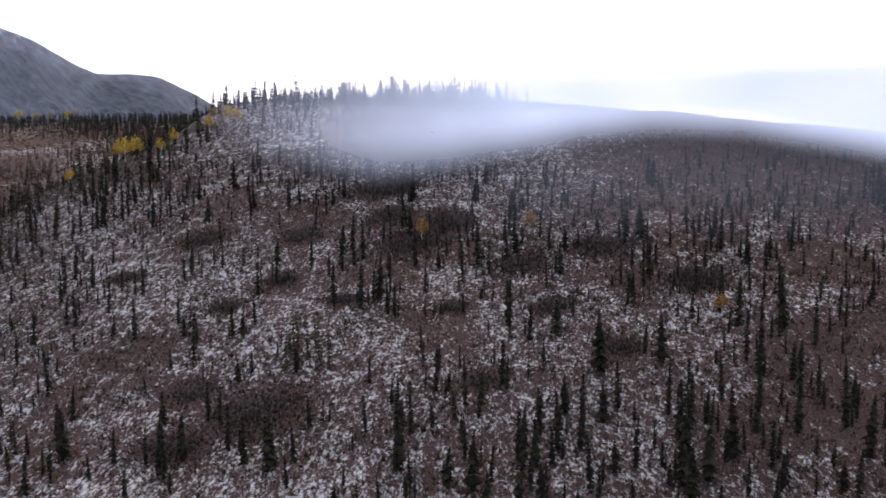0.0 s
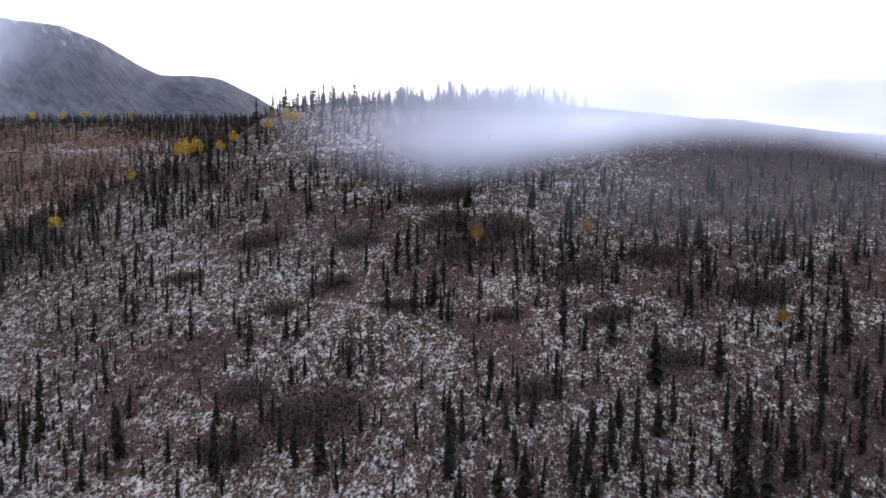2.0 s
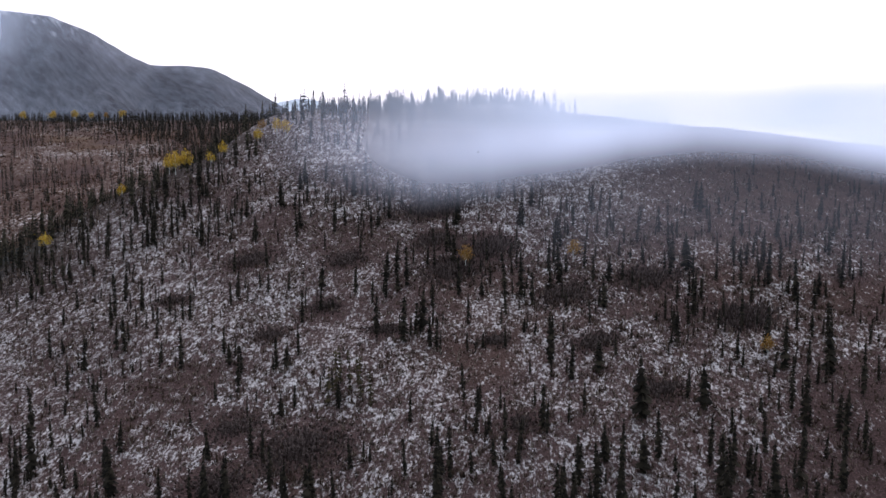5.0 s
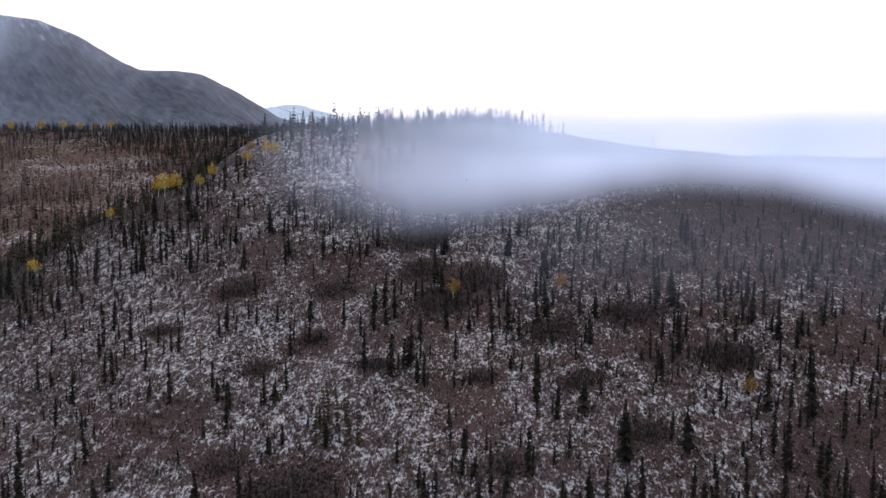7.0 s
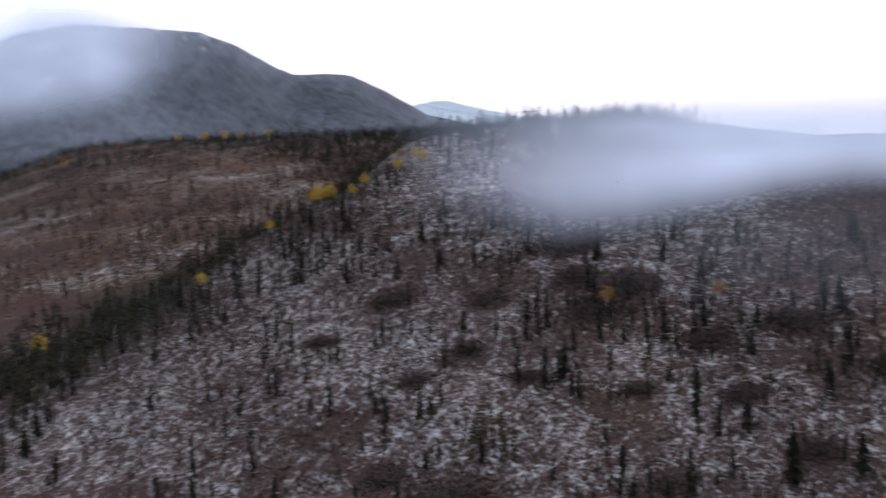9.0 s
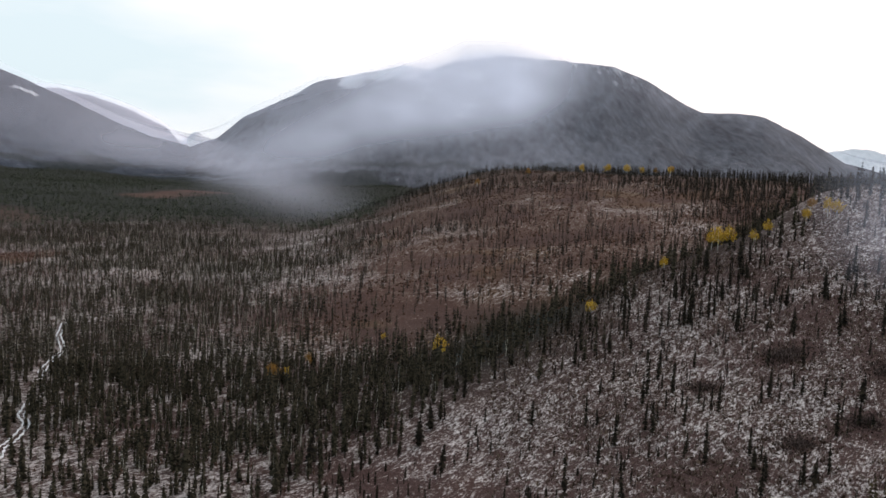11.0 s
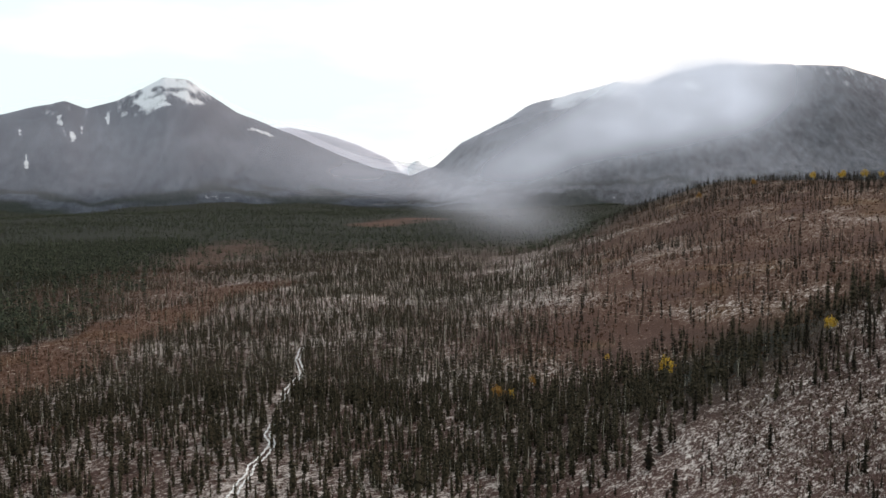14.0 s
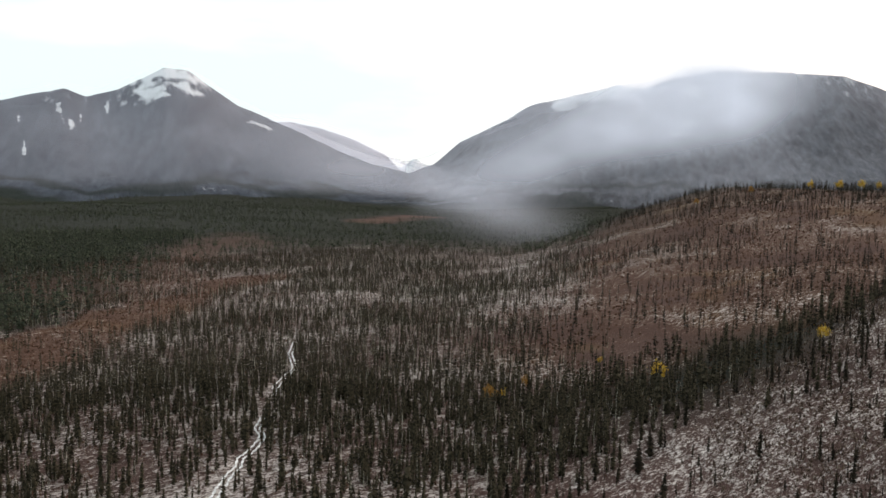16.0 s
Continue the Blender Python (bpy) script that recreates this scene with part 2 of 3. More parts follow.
def near_line(x, y, line):
    """Distance to a polyline."""
    best = np.full(np.shape(x), 1e9)
    for (ax, ay), (bx, by) in zip(line, line[1:]):
        dx, dy = bx - ax, by - ay
        s = np.clip(((x - ax) * dx + (y - ay) * dy) / (dx * dx + dy * dy), 0, 1)
        best = np.minimum(best, np.hypot(x - ax - s * dx, y - ay - s * dy))
    return best


TRAIL = [(-140, 70), (-153, 82), (-158, 87), (-171, 98), (-174, 102), (-183, 111), (-189, 113), (-196, 119), (-203, 124), (-215, 134), (-234, 152), (-248, 162), (-266, 172), (-280, 184)]
MEADOW = [(-245, 50), (-282, 82), (-308, 100), (-340, 131), (-376, 179), (-445, 243), (-490, 300)]
GLADE = [(-474, 189), (-550, 255), (-640, 320), (-730, 390), (-800, 470)]
# willow thickets on the open slope: x, y, radius, height
THICKETS = [(-27, 133, 8, 1.1), (-39, 141, 5, 0.9), (-37, 125, 5.3, 1.0), (-40, 170, 3.7, 1.0), (-19, 170, 3.6, 1.0), (-32, 182, 3.3, 1.0), (-53, 208, 5.5, 1.2), (-8, 195, 6.4, 1.6),
            (0, 204, 6, 1.6), (14, 179, 6, 1.3), (-14, 229, 8, 1.8), (18, 159, 4.3, 1.3), (-31, 203, 4.9, 1.2), (30, 181, 6.5, 1.3), (44, 164, 6, 2.0), (1, 164, 3, 1.0), (-65, 190, 3.6, 1.0),
            (5, 135, 2.9, 0.9), (26, 141, 3.5, 1.4), (-12, 209, 5, 1.5)]
FAR_MEADOW = [(-1023, 800), (-1069, 863), (-1102, 956)]


def regions(x, y):
    """How far a place belongs to the gully, hillside, spur, valley and its meadows, each 0 to 1."""
    x, y = np.asarray(x, float), np.asarray(y, float)
    wob = 12 * fbm(x, y, 60, 3, 21)
    gx = gully_x(y)
    gully = np.exp(-((x - gx + 6 + 0.6 * wob) / 27) ** 2) * smooth(y, 140, 220) * (1 - smooth(y, 420, 500))
    east = smooth(x - gx + 0.4 * wob, -10, 14)
    lateral = (x + 215) * -0.81 + (y - 160) * -0.59
    valley = (1 - east) * smooth(lateral + 2 * wob, -70, 10)
    valley = np.maximum(valley, (1 - east) * (1 - smooth(y, 170, 250)))
    spur = np.clip(1 - east - valley, 0, 1)
    meadow = 1 - smooth(near_line(x, y, MEADOW) + 0.8 * wob, 12, 22)
    meadow = np.maximum(meadow, 0.6 * (1 - smooth(near_line(x, y, GLADE) + 2 * wob, 20, 60)))
    meadow = np.maximum(meadow, 1 - smooth(near_line(x, y, FAR_MEADOW) + 2 * wob, 20, 60))
    return gully, east, spur, valley, meadow


def cover(x, y):
    """Snow, rust and dark wooded ground, each 0 to 1."""
    gully, east, spur, valley, meadow = regions(x, y)
    patch = fbm(x, y, 26, 3, 31)
    far = smooth(np.hypot(x, y), 500, 1100)
    brown = smooth(x - 0.25 * (y - 150), -10, 60) * smooth(y, 165, 250)
    bare = np.zeros(np.shape(x))
    for tx, ty, tr, _ in THICKETS:
        bare = np.maximum(bare, 1 - smooth(np.hypot(x - tx, y - ty) / tr + 0.25 * patch, 0.55, 1.25))
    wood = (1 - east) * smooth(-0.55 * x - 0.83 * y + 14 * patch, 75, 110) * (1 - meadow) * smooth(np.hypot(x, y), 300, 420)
    snow = east * np.clip(0.78 + 0.08 * patch - 0.30 * smooth(fbm(x, y, 17, 3, 33), 0.15, 0.9) - 0.55 * brown - 0.06 * smooth(x, 15, 55) - 0.5 * bare, 0, 1) + spur * np.clip(0.46 + 0.3 * patch, 0, 1) + valley * np.clip(0.76 + 0.2 * patch, 0, 1)
    snow = snow * (1 - 0.7 * gully) * (1 - 0.45 * meadow) * (1 - 0.8 * far) * (1 - 0.7 * wood)
    rust = np.clip(spur * (0.6 + 0.4 * patch) + 0.6 * meadow + east * (0.3 * smooth(patch, 0.1, 0.7) + 0.8 * brown) + 0.1 * valley, 0, 1)
    # Ground darkened in gully and wood; far off it stands in for forest.
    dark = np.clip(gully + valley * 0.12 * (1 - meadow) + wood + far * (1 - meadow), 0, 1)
    sedge = meadow * (1 - far) * 0.2 * smooth(fbm(x, y, 16, 3, 37), 0.2, 0.9) + 0.35 * spur * smooth(fbm(x, y, 40, 3, 39), 0.4, 0.8)
    return snow, rust * (1 - 0.4 * far), dark, np.clip(sedge, 0, 1)


def mesh_from(name, verts, faces, mats, slots=None, flat=True):
    me = bpy.data.meshes.new(name)
    verts, faces = np.asarray(verts, np.float32), np.asarray(faces, np.int32)
    me.vertices.add(len(verts))
    me.vertices.foreach_set("co", verts.ravel())
    me.loops.add(faces.size)
    me.loops.foreach_set("vertex_index", faces.ravel())
    me.polygons.add(len(faces))
    me.polygons.foreach_set("loop_start", np.arange(0, faces.size, faces.shape[1], dtype=np.int32))
    me.update(calc_edges=True)
    for m in mats:
        me.materials.append(m)
    if slots is not None:
        me.polygons.foreach_set("material_index", np.asarray(slots, np.int32))
    if not flat:
        me.polygons.foreach_set("use_smooth", np.ones(len(me.polygons), bool))
    else:
        me.polygons.foreach_set("use_smooth", np.zeros(len(me.polygons), bool))
    me.update()
    return me


def paint_cover(me, snow, rust, dark, sedge=None):
    a = me.color_attributes.new("cover", "FLOAT_COLOR", "POINT")
    a.data.foreach_set("color", np.stack([snow, rust, dark, 0 * snow if sedge is None else sedge], -1).astype(np.float32).ravel())


def grid_faces(rows, cols, wrap=False):
    i, j = np.meshgrid(np.arange(rows - 1), np.arange(cols if wrap else cols - 1), indexing="ij")
    k = (j + 1) % cols
    return np.stack([i * cols + j, i * cols + k, (i + 1) * cols + k, (i + 1) * cols + j], -1).reshape(-1, 4)


def build_ground():
    az = np.radians(np.concatenate([np.arange(-40, 90, 0.28), np.arange(90, 320, 4.0)]))
    r = np.concatenate([[0.5, 20, 40], np.geomspace(60, 4900, 400)])
    rr, aa = np.meshgrid(r, az, indexing="ij")
    x, y = -rr * np.sin(aa), rr * np.cos(aa)
    z = land(x, y)
    me = mesh_from("ground", np.stack([x, y, z], -1).reshape(-1, 3), grid_faces(len(r), len(az), True), [GROUND], flat=False)
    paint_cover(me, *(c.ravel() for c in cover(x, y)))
    return tagged(new("ground", me), "tundra hillside and valley floor dusted with thin snow", "ground", kind="structure")


ground = build_ground()


# ---- mountains ----
def mountain_shape(profile, crest, foot, back, seed, relief, step=0.06):
    """A mountain whose skyline is given as (degrees left of +y, degrees up), its crest, foot and back in metres from the origin."""
    pa, pe = zip(*profile)
    az = np.arange(pa[0], pa[-1], step)
    top = np.interp(az, pa, pe)
    k = np.exp(-np.linspace(-2, 2, 9) ** 2)
    top = np.convolve(np.pad(top, 4, mode="edge"), k / k.sum(), mode="valid")
    s = np.concatenate([np.linspace(0, 1, 70), np.linspace(1.05, 1.8, 12)])
    ss, aa = np.meshgrid(s, np.radians(az), indexing="ij")
    rr = foot + np.minimum(ss, 1) * (crest - foot) + np.maximum(ss - 1, 0) * (back - crest)
    x, y = -rr * np.sin(aa), rr * np.cos(aa)
    high = np.tan(np.radians(top))[None, :] * crest + 15
    shape = np.where(ss < 1, 0.45 * ss + 0.55 * ss ** 1.7, 1 - 0.9 * (ss - 1))
    z = FLOOR - 14 + (high - FLOOR + 14) * shape
    rib = np.abs(fbm(aa * 3300 + 300 * ss, ss * 300, 130, 4, seed))
    z = z + relief * (34 * (rib - 0.45) * np.clip(ss * (1.05 - ss) * 4, 0, 1) + 12 * fbm(x, y, 120, 4, seed + 3) * np.clip(ss * 3, 0, 1) * (0.25 + np.clip(1 - ss, 0, 1)))
    z = z + relief * 4.0 * fbm(x, y, 30, 3, seed + 8) * np.clip(ss * 3, 0, 1)
    return x, y, z, aa, ss, rib


def build_mountain(name, label, profile, crest, foot, back, mat, seed, relief=1.0, wooded=0.0, drifts=()):
    """drifts: snow fields as (degrees left, height share, half width in degrees, half height, lean)."""
    x, y, z, aa, ss, rib = mountain_shape(profile, crest, foot, back, seed, relief)
    me = mesh_from(name, np.stack([x, y, z], -1).reshape(-1, 3), grid_faces(*x.shape), [mat], flat=False)
    az = np.degrees(aa)
    snow = 0.35 * smooth(0.45 - rib, 0.1, 0.5) * smooth(ss, 0.35, 0.8)
    for a, h, da, dh, lean in drifts:
        u, v = (az - a - lean * (ss - h)) / da, (ss - h) / dh
        snow = np.maximum(snow, 1.35 * smooth(1.25 - np.hypot(u, v) - 0.8 * fbm(x, y, 45, 4, seed + 19), -0.1, 0.9))
    hem = ss + 0.22 * fbm(x, y, 300, 4, seed + 5)
    low = np.maximum(1 - smooth(hem, 0.0, 0.08), 0.8 * smooth(hem, 0.16, 0.22) * (1 - smooth(hem, 0.26, 0.34))) * wooded
    snow = snow + 0.55 * smooth(fbm(x, y, 60, 4, seed + 23), 0.0, 0.7) * smooth(hem, 0.06, 0.11) * (1 - smooth(hem, 0.16, 0.24))
    streak = smooth(fbm(aa * 3300 + 260 * ss, ss * 110, 26, 4, seed + 29) + 0.4 * fbm(x, y, 200, 3, seed + 31), -0.6, 1.1)
    paint_cover(me, snow.ravel(), streak.ravel(), low.ravel())
    return tagged(new(name, me), label, "mountain", kind="structure")


SLATE = make_mountain_material("slate_mountain", 315, (0.025, 0.031, 0.045), (0.084, 0.095, 0.119), heading=62)
SCREE = make_mountain_material("streaked_scree_mountain", 370, (0.022, 0.023, 0.029), (0.143, 0.151, 0.178), 0.05)
SNOWY = make_mountain_material("snowy_mountain", -220, (0.12, 0.12, 0.145), (0.34, 0.345, 0.38))
EAST = [(2, -0.6), (6, -0.3), (12.2, 1.2), (14.5, 2.6), (16.5, 3.6), (18, 3.75), (20, 3.75), (21.2, 4.25), (23.2, 5.5), (25.2, 6.25), (29, 6.5),
                (32, 6.65), (34.4, 6.2), (36, 5.6), (37.5, 5.8), (41, 4.95), (42.7, 4.55), (44, 3.7), (46.8, 2.3), (48.3, 1.0), (50, 0.3), (53, -0.6)]
build_mountain("mountain_east", "broad slate-grey mountain with snow streaks and bare flanks", EAST, 3300, 2100, 4200, SCREE, 41, relief=0.35, wooded=0.8,
               drifts=[(33.6, 0.66, 0.45, 0.065, -6), (32.6, 0.70, 0.4, 0.035, 4), (33.2, 0.88, 0.6, 0.035, 0), (38.3, 0.96, 2.2, 0.08, 0), (40.5, 0.95, 1.2, 0.06, 0), (36.2, 0.80, 0.3, 0.05, -5), (30.4, 0.8, 0.25, 0.05, -5)])
WEST = [(46, -0.9), (50.1, 0.45), (52, 0.85), (54.1, 1.6), (56.4, 2.65), (58.6, 3.55), (60, 4.1), (61.6, 5.15), (62.8, 5.95), (64.1, 6.05), (66.6, 4.7),
                (68.3, 4.2), (69.4, 4.6), (71, 4.2), (73, 3.7), (78, 3.2), (86, 1.5)]
build_mountain("mountain_west", "dark pyramid mountain with a snow-capped summit", WEST, 3300, 2200, 4200, SLATE, 57, relief=0.28, wooded=1.0,
               drifts=[(69.6, 0.78, 0.16, 0.09, 2), (69.1, 0.72, 0.2, 0.06, 0), (68.6, 0.80, 0.12, 0.07, 0), (67.2, 0.85, 0.12, 0.06, 0), (71.8, 0.8, 0.15, 0.06, 0),
                       (58.6, 0.90, 0.9, 0.03, -14), (63.6, 0.96, 2.2, 0.11, 0), (62.2, 0.90, 0.5, 0.05, -6), (65.3, 0.90, 0.4, 0.05, 5), (71.5, 0.55, 0.12, 0.06, 0)])
RIDGE = [(50, 0.2), (51.2, 1.4), (53, 2.25), (55.3, 2.95), (57, 3.25), (60, 3.0)]
build_mountain("mountain_ridge", "distant grey ridge with a snowy shoulder", RIDGE, 4200, 3400, 4700, SLATE, 71, relief=0.4)
build_mountain("mountain_snow_peak", "small white snow peak at the valley head", [(47.6, 0.0), (48.7, 0.8), (49.5, 1.3), (50.1, 0.9), (51.5, 0.1)], 4600, 4250, 4850, SNOWY, 83)
build_mountain("mountain_snow_range", "distant snowy mountain range in cloud", [(1, -0.3), (5.6, 0.6), (7.2, 1.0), (9.9, 1.75), (11.2, 2.05), (12.7, 1.8), (16, 1.0)], 4600, 4000, 4850, SNOWY, 97)


# ---- spruces ----
def spruce_template(rng, levels, per, girth, top=0.0, sides=4, closed=False):
    """A spire one metre high: tapered trunk and drooping boughs. Returns vertices, triangles and slots (0 trunk, 1 crown)."""
    v, f, slot = [], [], []
    lean = (rng.uniform(-0.06, 0.06), rng.uniform(-0.06, 0.06))

    def axis(z):
        return lean[0] * z * z, lean[1] * z * z

    rings = 3 if sides > 3 else 2
    for q in range(rings):
        z = q / (rings - 1)
        ax, ay = axis(z)
        for s in range(sides):
            a = 2 * math.pi * s / sides
            rad = 0.013 * (1 - 0.85 * z)
            v.append((ax + rad * math.cos(a), ay + rad * math.sin(a), z - 0.05 * (q == 0)))
    for q in range(rings - 1):
        for s in range(sides):
            a, b = q * sides + s, q * sides + (s + 1) % sides
            f += [(a, b, b + sides), (a, b + sides, a + sides)]
            slot += [0, 0]
    for k in range(levels):
        z = 0.07 + 0.90 * (k + rng.uniform(-0.3, 0.3)) / levels
        reach = girth * (min(1.0, 1.9 * (1 - z)) ** 0.8 * min(1.0, 0.55 + 2.5 * z) + 0.08) * rng.uniform(0.6, 1.2)
        if z > 0.78:
            reach += top * girth
        ax, ay = axis(z)
        turn = rng.uniform(0, 6.28)
        for j in range(per):
            if rng.random() < 0.12:
                continue
            a = turn + 2 * math.pi * j / per + rng.uniform(-0.4, 0.4)
            rch = reach * rng.uniform(0.6, 1.15)
            c, s = math.cos(a), math.sin(a)
            w = 0.40 * rch + 0.012
            drop = rch * rng.uniform(0.25, 0.6)
            n = len(v)
            v += [(ax, ay, z + 0.035), (ax + 0.55 * rch * c - w * s, ay + 0.55 * rch * s + w * c, z - 0.6 * drop),
                  (ax + 0.55 * rch * c + w * s, ay + 0.55 * rch * s - w * c, z - 0.6 * drop), (ax + rch * c, ay + rch * s, z - drop)]
            f += [(n, n + 1, n + 3), (n, n + 3, n + 2)]
            if closed:
                f += [(n + 1, n + 2, n + 3), (n, n + 2, n + 1)]
            slot += [1] * (4 if closed else 2)
    return np.array(v), np.array(f), np.array(slot)


def scatter(rng, n, x0, x1, y0, y1, density):
    """Random places in a rectangle, kept with the chance that density(x, y) gives."""
    x, y = rng.uniform(x0, x1, n), rng.uniform(y0, y1, n)
    ok = rng.uniform(0, 1, n) < density(x, y)
    return x[ok], y[ok]


def planted(name, label, category, templates, x, y, size, mats, seed, sink=0.1, squash=None):
    """Many plants of a kind joined into one mesh."""
    rng = np.random.default_rng(seed)
    z = land(x, y) - sink
    turn, wide = rng.uniform(0, 6.28, len(x)), rng.uniform(0.85, 1.2, len(x))
    pick = rng.integers(0, len(templates), len(x))
    vs, fs, ss, base = [], [], [], 0
    for k, (v, f, s) in enumerate(templates):
        m = np.flatnonzero(pick == k)
        if not len(m):
            continue
        c, sn = np.cos(turn[m])[:, None], np.sin(turn[m])[:, None]
        h, w = size[m][:, None], (size[m] * wide[m])[:, None]
        px = (v[:, 0] * c - v[:, 1] * sn) * w + x[m][:, None]
        py = (v[:, 0] * sn + v[:, 1] * c) * w + y[m][:, None]
        pz = v[:, 2] * h + z[m][:, None]
        vs.append(np.stack([px, py, pz], -1).reshape(-1, 3))
        fs.append((f[None] + (np.arange(len(m)) * len(v))[:, None, None] + base).reshape(-1, 3))
        ss.append(np.tile(s, len(m)))
        base += len(m) * len(v)
    me = mesh_from(name, np.concatenate(vs), np.concatenate(fs), mats, np.concatenate(ss))
    return tagged(new(name, me), label, category, kind="stuff")


trng = random.Random(4)
SPIRES = [spruce_template(trng, 21, 5, trng.uniform(0.080, 0.14), trng.choice([0, 0, 0.3])) for _ in range(8)]
FULL = [spruce_template(trng, 17, 6, trng.uniform(0.10, 0.155)) for _ in range(5)]
MIDDLE = [spruce_template(trng, 9, 5, trng.uniform(0.09, 0.14), sides=3) for _ in range(6)]
DISTANT = [spruce_template(trng, 4, 4, trng.uniform(0.24, 0.34), sides=3) for _ in range(5)]
WOOD = [spruce_template(trng, 6, 4, trng.uniform(0.13, 0.20), sides=3) for _ in range(5)]

grng = np.random.default_rng(11)


def hillside_density(x, y):
    gully, east, spur, valley, meadow = regions(x, y)
    clump = fbm(x, y, 30, 3, 61)
    return np.clip(east * (0.50 + 0.55 * clump + 0.25 * smooth(x - 0.3 * y, -40, 0) + 0.3 * smooth(x, 20, 50) * (1 - smooth(y, 170, 230)) - 0.45 * smooth(x - 0.25 * (y - 150), 0, 60) * smooth(y, 185, 250) - 0.9 * smooth(x, 5, 35) * smooth(y, 215, 260)) * (1 - gully), 0.0, 1) * (east > 0.3) * (land(x, y) > FLOOR - 6)


hx, hy = scatter(grng, 8500, -140, 260, 70, 420, hillside_density)
hh = np.clip(grng.lognormal(1.36, 0.42, len(hx)), 1.4, 8.5)
# close-grown young spruces beside the gully and at the foot of the slope
for count, box, mean in ((1500, (-128, -60, 85, 270), 0.75), (90, (5, 75, 95, 165), 1.2)):
    ax, ay = scatter(grng, count, *box, lambda x, y: regions(x, y)[1] * (1 - regions(x, y)[0]) * np.clip(0.5 + 0.6 * fbm(x, y, 22, 3, 63), 0, 1))
    hx, hy, hh = np.concatenate([hx, ax]), np.concatenate([hy, ay]), np.concatenate([hh, np.clip(grng.lognormal(mean, 0.35, len(ax)), 1.2, 7.5)])
order = np.argsort(np.hypot(hx - 10, hy - 60))
hx, hy, hh = hx[order], hy[order], hh[order]


def single_spruces(templates, xs, ys, hs, label, group, count, kind_name="spruce_tree", needles=None):
    """Spruces that stand as things of their own, each a trunk and a crown."""
    stock = []
    for v, f, s in templates:
        meshes = []
        for slot, part_name, mat in ((0, "trunk", BARK), (1, "crown", needles or SPRUCE)):
            ff = f[s == slot]
            used, idx = np.unique(ff, return_inverse=True)
            meshes.append((part_name, mesh_from(part_name, v[used], idx.reshape(-1, 3), [mat])))
        stock.append(meshes)
    rng = random.Random(17)
    zs = land(xs, ys) - 0.1
    for k in range(count):
        ob = tagged(new(kind_name), label, "tree", group)
        w = hs[k] * rng.uniform(0.85, 1.2)
        ob.matrix_basis = Matrix.LocRotScale((xs[k], ys[k], zs[k]), Euler((0, 0, rng.uniform(0, 6.28))), (w, w, hs[k]))
        for part_name, me in rng.choice(stock):
            new(part_name, me).parent = ob


# spruces that stand out on the open slope: x, y, height
SLOPE_SPRUCES = [(-61, 142, 7.5), (-67, 169, 7), (-69, 170, 6.2), (8, 177, 6.6), (6, 181, 9.5), (-9, 162, 6), (-1, 162, 3), (-32, 143, 4), (-4, 148, 4.5), (2, 139, 4),
                 (-19, 128, 5), (-6, 118, 8), (-11, 125, 5.5), (-33, 161, 6.2), (-34, 189, 6), (-48, 201, 6.2), (-45, 218, 6.7), (-70, 186, 7), (-62, 172, 6.4), (-85, 183, 4),
                 (-55, 130, 5.8), (-36, 117, 7.5), (-23, 118, 7), (-34, 132, 6.6), (-47, 164, 5.5), (-42, 157, 5), (-58, 163, 4), (-72, 156, 6), (-72, 143, 7.2), (-55, 136, 5.5)]
GROVE_SPRUCES = [(-66, 137, 4.7), (-52, 124, 7.6), (22, 133, 10), (8, 133, 7), (23, 125, 7.4), (31, 135, 7.7), (23, 112, 7.4), (28, 109, 8), (31, 109, 8.6), (35, 113, 9.5),
                 (17, 117, 8), (17, 109, 7), (3, 110, 8), (9, 116, 6.7), (16, 125, 5.7), (44, 131, 7.4), (44, 116, 7), (29, 112, 10), (18, 123, 7.5), (37, 125, 6), (41, 122, 6.6)]
LONE = 190
known = np.array(SLOPE_SPRUCES + GROVE_SPRUCES)
single_spruces(SPIRES, known[:, 0], known[:, 1], known[:, 2], "tall dark spruce standing out on the snowy slope", "spruces on the hillside", len(known))
single_spruces(SPIRES, hx, hy, hh, "thin black spruce standing on the snow-dusted slope", "spruces on the hillside", LONE)
planted("hillside_spruces", "scattered thin black spruces on a snowy hillside", "trees", SPIRES, hx[LONE:], hy[LONE:], hh[LONE:], [BARK, SPRUCE], 5)
single_spruces([spruce_template(trng, 11, 5, 0.11) for _ in range(3)], *np.array([(-24, 147, 8.5), (-22, 148, 7.5), (-25, 145, 7), (-20, 146, 7.5), (-18, 143, 6.5), (-24, 151, 7), (-21, 150, 6)]).T,
               "olive-brown larch thinning in autumn", "larches on the hillside", 7, "larch_tree", LARCH)


def gully_density(x, y):
    return regions(x, y)[0]


x, y = scatter(grng, 2400, -190, -40, 140, 500, gully_density)
planted("gully_spruces", "dense dark spruces filling a gully", "trees", FULL, x, y, np.clip(grng.normal(5.6, 1.6, len(x)), 2.5, 10), [BARK, VALLEY], 6)


def spur_density(x, y):
    gully, east, spur, valley, meadow = regions(x, y)
    clump = fbm(x, y, 70, 3, 67)
    return spur * np.clip(0.40 + 0.5 * clump + 0.6 * smooth(y + 1.2 * x, 210, 330) * smooth(x, -270, -180), 0.05, 1) * (y < 760)


